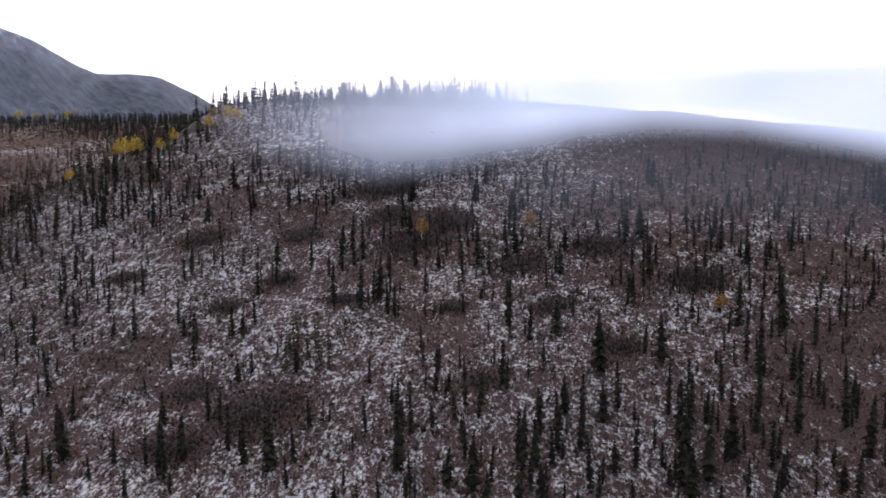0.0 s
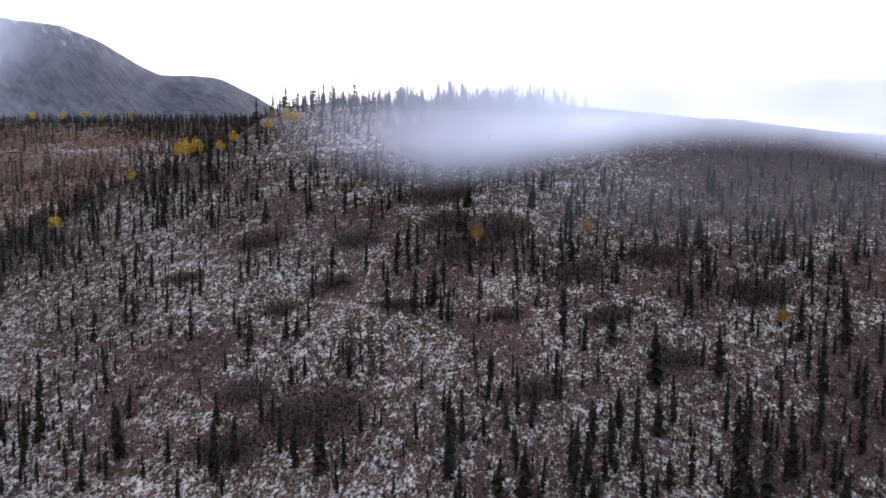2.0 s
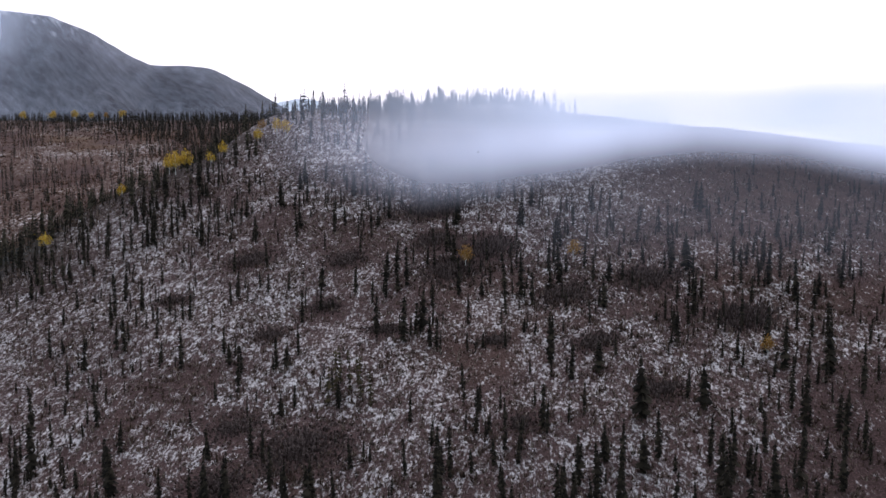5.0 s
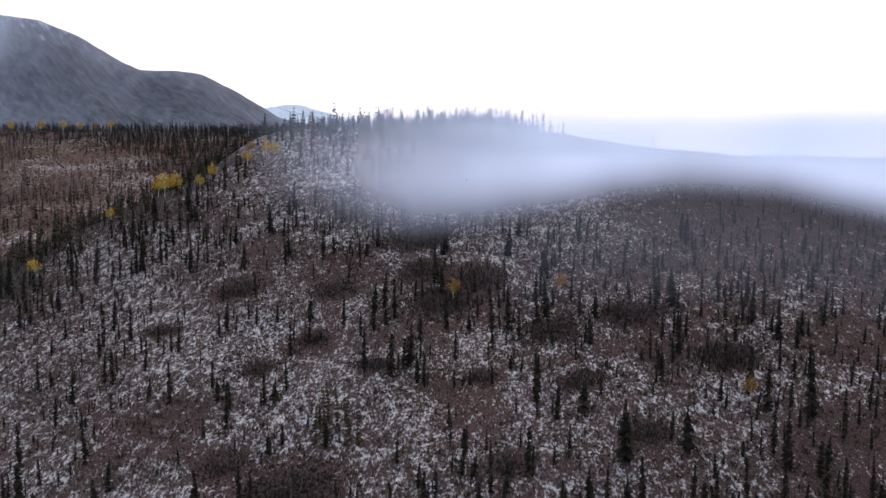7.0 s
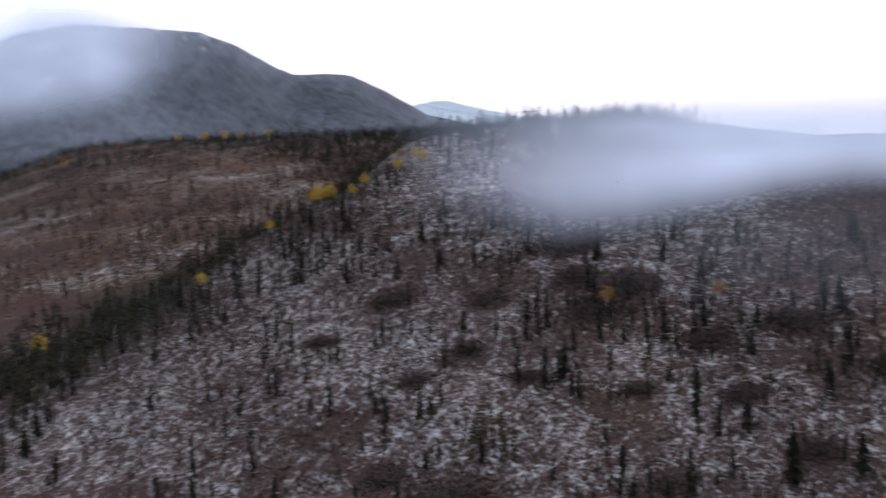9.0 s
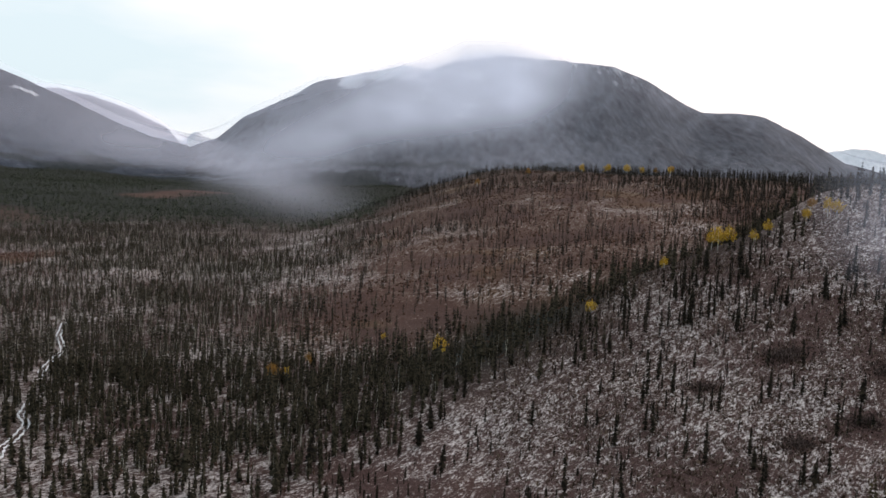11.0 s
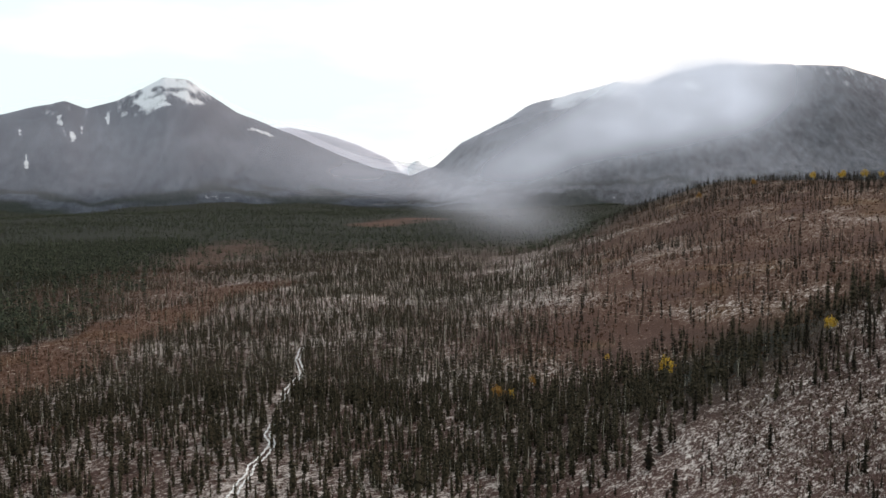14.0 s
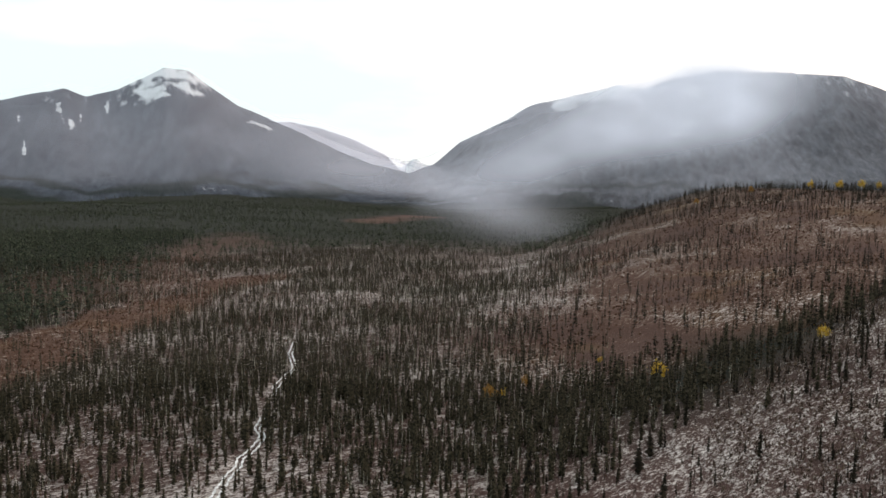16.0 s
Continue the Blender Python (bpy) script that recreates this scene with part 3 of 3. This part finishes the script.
x, y = scatter(grng, 16000, -620, -60, 180, 760, spur_density)
planted("spur_spruces", "spruces on a rusty red spur", "trees", MIDDLE, x, y, np.clip(grng.normal(4.6, 1.3, len(x)) + 2.2 * smooth(y + 1.2 * x, 210, 330), 1.8, 11), [BARK, SPRUCE], 7)
x, y = scatter(grng, 4500, -90, 330, 380, 640, lambda x, y: (0.5 + 0.4 * fbm(x, y, 60, 2, 71)) * (1 - smooth(x, -5, 45)))
planted("ridge_spruces", "spruces along the ridge crest", "trees", MIDDLE, x, y, np.clip(grng.normal(6.5, 1.8, len(x)), 3, 12), [BARK, SPRUCE], 8)


def valley_density(x, y):
    gully, east, spur, valley, meadow = regions(x, y)
    clump = fbm(x, y, 80, 3, 73)
    track = smooth(near_line(x, y, TRAIL), 0.7, 1.3)
    return valley * np.clip(0.6 + 0.5 * clump, 0.08, 1) * (1 - 0.9 * meadow) * track


def west_wood_density(x, y):
    gully, east, spur, valley, meadow = regions(x, y)
    return valley * smooth(-0.55 * x - 0.83 * y + 14 * fbm(x, y, 60, 2, 75), 75, 110) * (1 - meadow)


x, y = scatter(grng, 12000, -900, -300, 20, 420, west_wood_density)
planted("west_wood", "dense dark spruce wood beside a rusty meadow", "trees", WOOD, x, y, np.clip(grng.normal(7.5, 1.6, len(x)), 3, 12), [BARK, FIR], 14)
x, y = scatter(grng, 38000, -620, -60, 20, 520, valley_density)
nx, ny = scatter(grng, 7000, -330, -90, 40, 260, valley_density)
x, y = np.concatenate([x, nx]), np.concatenate([y, ny])
d = np.hypot(x, y)
h = np.clip(grng.normal(4.4, 1.3, len(x)), 1.6, 8.5)
m = d < 260
planted("valley_spruces_near", "close-grown dark spruces on the valley floor", "trees", SPIRES[:3] + FULL, x[m], y[m], h[m], [BARK, VALLEY], 9)
planted("valley_spruces", "close-grown dark spruces on the valley floor", "trees", MIDDLE, x[~m], y[~m], h[~m], [BARK, VALLEY], 10)
SNAGS = [spruce_template(trng, 5, 3, 0.05) for _ in range(5)]
x, y = scatter(grng, 22000, -560, -60, 40, 480, valley_density)
planted("valley_snags", "pale dead spruce snags among the living trees", "trees", SNAGS, x, y, np.clip(grng.normal(3.2, 1.0, len(x)), 1.2, 6), [SNAG, SNAG], 13)


def far_density(x, y):
    gully, east, spur, valley, meadow = regions(x, y)
    a = np.degrees(np.arctan2(-x, y))
    inside = (a > 30) & (a < 84) & (np.hypot(x, y) < 2300) & ((x < -620) | (y > 520))
    return inside * np.clip(0.75 + 0.5 * fbm(x, y, 200, 3, 79), 0.05, 1) * (1 - 0.95 * meadow) * smooth(valley, 0.2, 0.6)


x, y = scatter(grng, 75000, -2300, -250, 60, 1900, far_density)
planted("far_forest", "dark spruce forest across the distant valley", "forest", DISTANT, x, y, np.clip(grng.normal(5.2, 1.2, len(x)), 3, 9), [BARK, FIR], 12)


# ---- shrubs ----
def shrub_template(rng, stems, spread):
    """A low bush of pointed twigs, one metre high."""
    v, f = [], []
    for _ in range(stems):
        a, tilt = rng.uniform(0, 6.28), rng.uniform(0.1, 1.0)
        c, s, w = math.cos(a), math.sin(a), rng.uniform(0.10, 0.2)
        r0, r1, h = 0.25 * spread * tilt, spread * tilt, rng.uniform(0.55, 1.0) * (1.15 - 0.5 * tilt)
        n = len(v)
        v += [(r0 * c - w * s, r0 * s + w * c, 0), (r0 * c + w * s, r0 * s - w * c, 0), (r0 * c + w * c, r0 * s + w * s, 0), (r1 * c, r1 * s, h)]
        f += [(n, n + 1, n + 3), (n + 1, n + 2, n + 3), (n + 2, n, n + 3)]
    return np.array(v), np.array(f), np.zeros(len(f), int)


SHRUBS = [shrub_template(trng, 9, 0.9) for _ in range(6)]
TUSSOCKS = [shrub_template(trng, 5, 0.75) for _ in range(8)]
x, y = scatter(grng, 125000, -135, 135, 92, 275, lambda x, y: regions(x, y)[1] * (np.abs(x) < 0.62 * y) * np.clip(0.75 + 0.5 * fbm(x, y, 14, 3, 91), 0.15, 1))
planted("hillside_tussocks", "brown tussocks and dwarf shrubs poking through thin snow", "shrubs", TUSSOCKS, x, y, np.clip(grng.lognormal(-0.85, 0.45, len(x)), 0.18, 1.3), [TWIG], 20, sink=0.05)
x, y = scatter(grng, 30000, -140, 260, 260, 380, lambda x, y: regions(x, y)[1] * np.clip(0.5 + 0.7 * fbm(x, y, 22, 3, 92), 0.08, 1))
planted("upper_slope_shrubs", "bare grey-brown dwarf shrubs on the upper slope", "shrubs", SHRUBS, x, y, grng.uniform(0.3, 0.9, len(x)), [TWIG], 21)
x, y = scatter(grng, 40000, -560, -60, 160, 640, lambda x, y: regions(x, y)[2] * np.clip(0.5 + 0.7 * fbm(x, y, 30, 3, 101), 0.1, 1))
planted("spur_shrubs", "rusty dwarf birch shrubs covering the spur", "shrubs", SHRUBS, x, y, grng.uniform(0.4, 1.2, len(x)), [RUST_TWIG], 22)
x, y = scatter(grng, 60000, -620, -60, 40, 420, lambda x, y: regions(x, y)[3] * np.clip(0.35 + 0.5 * fbm(x, y, 30, 3, 103) + regions(x, y)[4], 0.1, 1) * smooth(near_line(x, y, TRAIL), 0.6, 1.4))
planted("valley_shrubs", "rusty and grey dwarf shrubs on the valley floor", "shrubs", TUSSOCKS, x, y, grng.uniform(0.35, 1.2, len(x)), [RUST_TWIG], 23)


# ---- golden trees ----
def leaf_tree(name, label, x, y, h, leaf, seed, wide=0.30):
    """A small birch or aspen: forked pale trunk and a ragged crown of many leaves."""
    rng = random.Random(seed)
    ob = tagged(new(name), label, "tree", "golden autumn trees")
    ob.location = (x, y, float(land(x, y)) - 0.1)
    bm = bmesh.new()

    def limb(a, b, r0, r1):
        d = (b - a).normalized()
        side = d.cross(Vector((0.3, 0.9, 0.2))).normalized()
        up = d.cross(side)
        rings = []
        for p, r in ((a, r0), (b, r1)):
            rings.append([bm.verts.new(p + r * (math.cos(q) * side + math.sin(q) * up)) for q in (0, 1.26, 2.51, 3.77, 5.03)])
        for k in range(5):
            bm.faces.new((rings[0][k], rings[0][(k + 1) % 5], rings[1][(k + 1) % 5], rings[1][k]))

    mid = Vector((rng.uniform(-0.04, 0.04) * h, rng.uniform(-0.04, 0.04) * h, 0.45 * h))
    limb(Vector((0, 0, 0)), mid, 0.018 * h, 0.012 * h)
    tips = []
    for k in range(7):
        a = k * 2.4 + rng.uniform(-0.4, 0.4)
        r = wide * h * rng.uniform(0.35, 0.85)
        tip = Vector((r * math.cos(a), r * math.sin(a), h * rng.uniform(0.55, 0.95)))
        limb(mid * rng.uniform(0.6, 1.0), tip, 0.009 * h, 0.003 * h)
        tips.append(tip)
    tips.append(Vector((0, 0, h * 0.97)))
    limb(mid, tips[-1], 0.011 * h, 0.003 * h)
    me = bpy.data.meshes.new("trunk")
    bm.to_mesh(me)
    bm.free()
    me.materials.append(BIRCH)
    new("trunk", me).parent = ob
    v, f = [], []
    for _ in range(520):
        t = rng.choice(tips) * rng.uniform(0.72, 1.05)
        p = t + Vector((rng.gauss(0, 0.085), rng.gauss(0, 0.085), rng.gauss(0, 0.075))) * h
        s = h * rng.uniform(0.022, 0.05)
        e1 = Vector((rng.gauss(0, 1), rng.gauss(0, 1), rng.gauss(0, 1))).normalized()
        e2 = e1.cross(Vector((rng.gauss(0, 1), rng.gauss(0, 1), rng.gauss(0, 1)))).normalized()
        n = len(v)
        v += [p - e1 * s, p + e2 * s * 0.6, p + e1 * s, p - e2 * s * 0.6]
        f.append((n, n + 1, n + 2, n + 3))
    new("crown", mesh_from("crown", [tuple(q) for q in v], f, [leaf])).parent = ob
    return ob


GOLDEN = "small aspen with bright golden autumn leaves"
RUSTED = "small birch with russet autumn leaves"
for k, (gx, gy, gh) in enumerate([(-110, 228, 4.6), (-94, 279, 6.8), (-91, 280, 6.6), (-97, 282, 6), (-83, 291, 5), (-85, 284, 4.4), (-103, 260, 4.2), (-70, 308, 5.8), (-67, 307, 5.6), (-75, 303, 4.8),
                                  (-144, 207, 6.5), (-170, 175, 3.8), (-177, 224, 2.8), (-293, 656, 8), (-306, 650, 8), (-264, 668, 8), (-283, 660, 7), (-322, 640, 7)]):
    leaf_tree("aspen_tree", GOLDEN, gx, gy, gh, GOLD, 100 + k)
for k, (gx, gy, gh) in enumerate([(-5, 195, 5), (17, 194, 4.6), (44, 150, 3.6), (-170, 170, 5.6), (-175, 189, 3.8), (-173, 173, 4.5), (-76, 312, 5), (-274, 664, 6), (-345, 600, 6), (-372, 575, 6)]):
    leaf_tree("birch_tree", RUSTED, gx, gy, gh, RUSSET, 200 + k)


# ---- thickets ----
def thicket(x, y, r, h, seed, mat):
    """A dome of bare willow twigs."""
    rng = random.Random(seed)
    v, f = [], []
    for _ in range(int(20 * r * r) + 60):
        a, q = rng.uniform(0, 6.28), abs(rng.gauss(0, 0.62))
        bx, by = x + 1.1 * r * q * math.cos(a) + rng.gauss(0, 0.3), y + 0.9 * r * q * math.sin(a) + rng.gauss(0, 0.3)
        q = min(q, 1.4)
        up = h * (1.0 - 0.35 * q) * rng.uniform(0.35, 1.0)
        out = 0.2 * rng.uniform(0.2, 1.0)
        bz = float(land(bx, by)) - 0.1
        w = rng.uniform(0.06, 0.16)
        n = len(v)
        t0 = rng.uniform(0, 2.1)
        v += [(bx + w * math.cos(t0 + k), by + w * math.sin(t0 + k), bz) for k in (0, 2.09, 4.19)]
        v += [(bx + 0.6 * out * math.cos(a) + 1.6 * w * math.cos(t0 + k + 0.5), by + 0.6 * out * math.sin(a) + 1.6 * w * math.sin(t0 + k + 0.5), bz + 0.65 * up) for k in (0, 2.09, 4.19)]
        v.append((bx + out * math.cos(a) + rng.gauss(0, 0.15), by + out * math.sin(a) + rng.gauss(0, 0.15), bz + up))
        for k in range(3):
            m = (k + 1) % 3
            f += [(n + k, n + m, n + 3 + m), (n + k, n + 3 + m, n + 3 + k), (n + 3 + k, n + 3 + m, n + 6)]
    tagged(new("willow_thicket", mesh_from("willow_thicket", v, f, [mat])), "bare purple-brown willow thicket in thin snow", "shrub", "willow thickets on the slope", "stuff")


for k, (wx, wy, wr, wh) in enumerate(THICKETS):
    thicket(wx, wy, wr, wh, 300 + k, WILLOW)


# ---- the trail ----
def build_trail():
    pts = np.array(TRAIL, float)
    s = np.linspace(0, len(pts) - 1, 240)
    px, py = np.interp(s, np.arange(len(pts)), pts[:, 0]), np.interp(s, np.arange(len(pts)), pts[:, 1])
    k = np.ones(15) / 15
    px, py = np.convolve(np.pad(px, 7, mode="edge"), k, mode="valid"), np.convolve(np.pad(py, 7, mode="edge"), k, mode="valid")
    px, py = px + 0.25 * np.sin(s * 3.1) + 0.15 * np.sin(s * 7.3), py + 0.2 * np.cos(s * 4.7)
    dx, dy = np.gradient(px), np.gradient(py)
    n = np.hypot(dx, dy)
    nx, ny = -dy / n, dx / n
    ob = tagged(new("trail"), "narrow snow-covered double-rut trail through spruces", "trail", kind="structure")
    for off, first, last in ((-0.6, 0, 131), (0.6, 0, 128), (-0.6, 138, 142), (-0.6, 160, 240), (0.6, 164, 238)):
        rows = []
        for w in (-0.23, -0.1, 0.1, 0.23):
            wob = 0.12 * np.sin(s * 23 + w * 9)
            x, y = px + nx * (off + w + wob), py + ny * (off + w + wob)
            rows.append(np.stack([x, y, land(x, y) + 0.10 + (0.06 if abs(w) < 0.3 else 0.0)], -1))
        v = np.stack(rows, 1)[first:last].reshape(-1, 3)
        new("rut", mesh_from("rut", v, grid_faces(last - first, 4), [TRAIL_SNOW], flat=False)).parent = ob


TRAIL_SNOW, tn, tl, tb = material("trodden_snow", 0.8)
tr = ramp(tn, [(0.35, (0.45, 0.44, 0.45)), (0.6, (0.80, 0.79, 0.80))])
tl.new(noise_tex(tn, tl, 1.2, 5.0, 0.6, position(tn)), tr.inputs["Fac"])
tl.new(tr.outputs["Color"], tb.inputs["Base Color"])
build_trail()


# ---- sheets imitating haze and lens glow ----
def make_veil_material(name, through):
    """Half-clear pale sheet imitating haze and lens glow, denser where cover's red is high."""
    m = bpy.data.materials.new(name)
    m.use_nodes = True
    n, l = m.node_tree.nodes, m.node_tree.links
    n.clear()
    att = n.new("ShaderNodeAttribute")
    att.attribute_name = "cover"
    sep = n.new("ShaderNodeSeparateColor")
    l.new(att.outputs["Color"], sep.inputs["Color"])
    wisp = noise_tex(n, l, 0.008, 2.0, 0.4, position(n))
    thick = calc(n, l, "MULTIPLY", sep.outputs["Red"], calc(n, l, "ADD", 0.8, calc(n, l, "MULTIPLY", wisp, 0.4)), clamp=True)
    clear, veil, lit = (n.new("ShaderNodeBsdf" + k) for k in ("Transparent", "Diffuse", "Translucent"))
    # The glow's lavender tint is put into the sheet's colour.
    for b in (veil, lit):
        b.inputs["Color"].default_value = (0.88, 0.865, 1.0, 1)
    scatter_mix, mix = n.new("ShaderNodeMixShader"), n.new("ShaderNodeMixShader")
    scatter_mix.inputs["Fac"].default_value = through
    l.new(veil.outputs[0], scatter_mix.inputs[1])
    l.new(lit.outputs[0], scatter_mix.inputs[2])
    l.new(thick, mix.inputs["Fac"])
    l.new(clear.outputs[0], mix.inputs[1])
    l.new(scatter_mix.outputs[0], mix.inputs[2])
    out = n.new("ShaderNodeOutputMaterial")
    l.new(mix.outputs[0], out.inputs["Surface"])
    return m


HAZE_SHEET, GLOW_SHEET = make_veil_material("haze_sheet", 0.04), make_veil_material("glow_sheet", 0.12)


def veil_sheet(name, label, x, y, z, amount, mat=None):
    me = mesh_from(name, np.stack([x, y, z], -1).reshape(-1, 3), grid_faces(*x.shape), [mat or HAZE_SHEET], flat=False)
    paint_cover(me, amount.ravel(), 0 * amount.ravel(), 0 * amount.ravel())
    return tagged(new(name, me), label, "mist", kind="stuff")


def leaning_sheet(name, label, az, near, far, low, high, amount, mat):
    """A pale sheet across the given degrees left of +y, leaning away from its lower edge at near metres to its upper
    edge at far metres.
    """
    a, v = np.meshgrid(np.arange(az[0], az[1], 0.25), np.linspace(0, 1, 60))
    el = low + (high - low) * v
    r = near(a, el) if callable(near) else near + (far - near) * v
    x, y, z = -r * np.sin(np.radians(a)), r * np.cos(np.radians(a)), r * np.tan(np.radians(el))
    edge = smooth(v, 0, 0.08) * (1 - smooth(v, 0.9, 1)) * smooth(a, az[0], az[0] + 2) * (1 - smooth(a, az[1] - 2, az[1]))
    veil_sheet(name, label, x, y, z, np.clip(amount(a, el) * edge, 0, 1), mat)


def over_slope(a, el):
    """How far off a sight line at this heading and elevation comes close above the hillside."""
    rise = 0.283 * np.cos(np.radians(a)) - 0.09 * np.sin(np.radians(a))
    return 0.89 * 74 / (rise - np.tan(np.radians(np.minimum(el, 2.2)))) + 6 * np.maximum(el - 2.2, 0)


def ridge_amount(a, el):
    half = np.interp(a, [-27, -22, -17, -12, -8, -4, 0, 4, 8, 14], [-0.6, 0.5, 1.45, 1.75, 1.5, 0.75, 0.0, -0.4, 0.0, 1.0])
    most = np.interp(a, [-27, -8, -4, 0, 4, 8, 14], [0.97, 0.95, 0.92, 0.78, 0.55, 0.28, 0.0])
    soft = np.interp(a, [-20, -8, 0, 8], [1.4, 1.7, 2.4, 2.4])
    half = half + 0.12 * fbm(a, 0 * a, 8, 3, 201)
    return most * smooth(el, half - soft, half + 0.6 * soft) * (1 - smooth(el, 3.4, 6.5)) * (0.94 + 0.08 * fbm(a, el * 2, 6, 3, 205)) + 0.05 * smooth(-a, -2, 8) * smooth(el, -6, -2) * (1 - smooth(el, 1, 3))


def summit_amount(a, el):
    half = np.interp(a, [20, 23, 28, 34, 39, 42, 46, 50], [5.4, 5.0, 3.7, 2.6, 1.4, 0.2, -1.2, -1.6])
    most = np.interp(a, [21, 26, 28, 31, 34, 38, 42, 46, 50], [0.0, 0.04, 0.3, 0.88, 0.95, 0.82, 0.55, 0.3, 0.0])
    top = np.interp(a, [34, 40, 46], [7.6, 5.0, 1.8])
    half = half + 0.25 * fbm(a, 0 * a, 8, 3, 221)
    return most * smooth(el, half - 1.3, half + 1.5) * (1 - smooth(el, top - 1.2, top + 1.2)) * (0.9 + 0.2 * fbm(a, el * 2, 5, 3, 225))


def mouth_amount(a, el):
    return 0.25 * np.exp(-((a - 45.5 - 1.2 * el) / 3.2) ** 2) * np.exp(-((el + 0.8) / 1.3) ** 2)


def flank_haze_sheet(profile, crest, foot, height, seed, amounts, label, lows=((0, 1), (90, 1))):
    """A pale sheet imitating haze just above a mountain's face; amounts: (degrees left, density); lows: the share of it
    that reaches the foot.
    """
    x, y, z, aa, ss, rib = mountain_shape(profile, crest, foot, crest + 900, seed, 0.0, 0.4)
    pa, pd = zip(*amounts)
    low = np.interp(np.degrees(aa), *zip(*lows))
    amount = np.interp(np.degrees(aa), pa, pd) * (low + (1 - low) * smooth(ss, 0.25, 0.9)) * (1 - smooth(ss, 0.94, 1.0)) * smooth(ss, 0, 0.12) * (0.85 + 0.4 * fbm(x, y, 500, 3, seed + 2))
    veil_sheet("flank_haze_sheet", label, x, y, z + height * np.sin(np.pi * np.clip(ss, 0, 1)) + 24, np.clip(amount, 0, 1))


# Added sheet imitating the lens smear's white glow, shaped to fit the camera's view.
leaning_sheet("ridge_glow_sheet", "added white sheet imitating lens glow over the wooded ridge crest", (-30, 16), over_slope, None, -6.5, 9.0, ridge_amount, GLOW_SHEET)
# Same lens glow at the later heading: sheet added and fitted to the view.
leaning_sheet("summit_glow_sheet", "added white sheet imitating lens glow before the broad mountain summit", (19, 51), 1650, 2080, -2.0, 11.0, summit_amount, GLOW_SHEET)
# Pale sheet added to imitate haze and glow here, fitted to the camera's view.
leaning_sheet("valley_haze_sheet", "thin pale sheet imitating haze and glow across the valley mouth", (38, 54), 800, 1200, -3.2, 2.0, mouth_amount, GLOW_SHEET)
# Sheet added above the east face to imitate lens glow and distance haze.
flank_haze_sheet(EAST, 3300, 2100, 60, 41, [(2, 0), (7, 0.25), (12, 0.14), (26.5, 0.12), (30, 0.35), (36, 0.3), (41, 0.26), (45, 0.25), (48, 0.2), (51, 0.1), (53, 0)],
           "pale sheet imitating lens glow and haze before the mountain flank", ((2, 0.5), (20, 0.25), (28, 0.5), (38, 0.15), (44, 0.5), (53, 1)))
# Distance haze before ridge and pyramid is put into two pale coloured sheets.
flank_haze_sheet(RIDGE, 4200, 3400, 60, 71, [(50, 0.3), (52, 0.5), (60, 0.4)], "thin pale sheet imitating distance haze before the ridge")
flank_haze_sheet(WEST, 3300, 2200, 60, 57, [(46, 0), (49, 0.2), (53, 0.2), (60, 0.13), (84, 0.1), (86, 0)], "thin pale sheet imitating distance haze before the pyramid mountain")
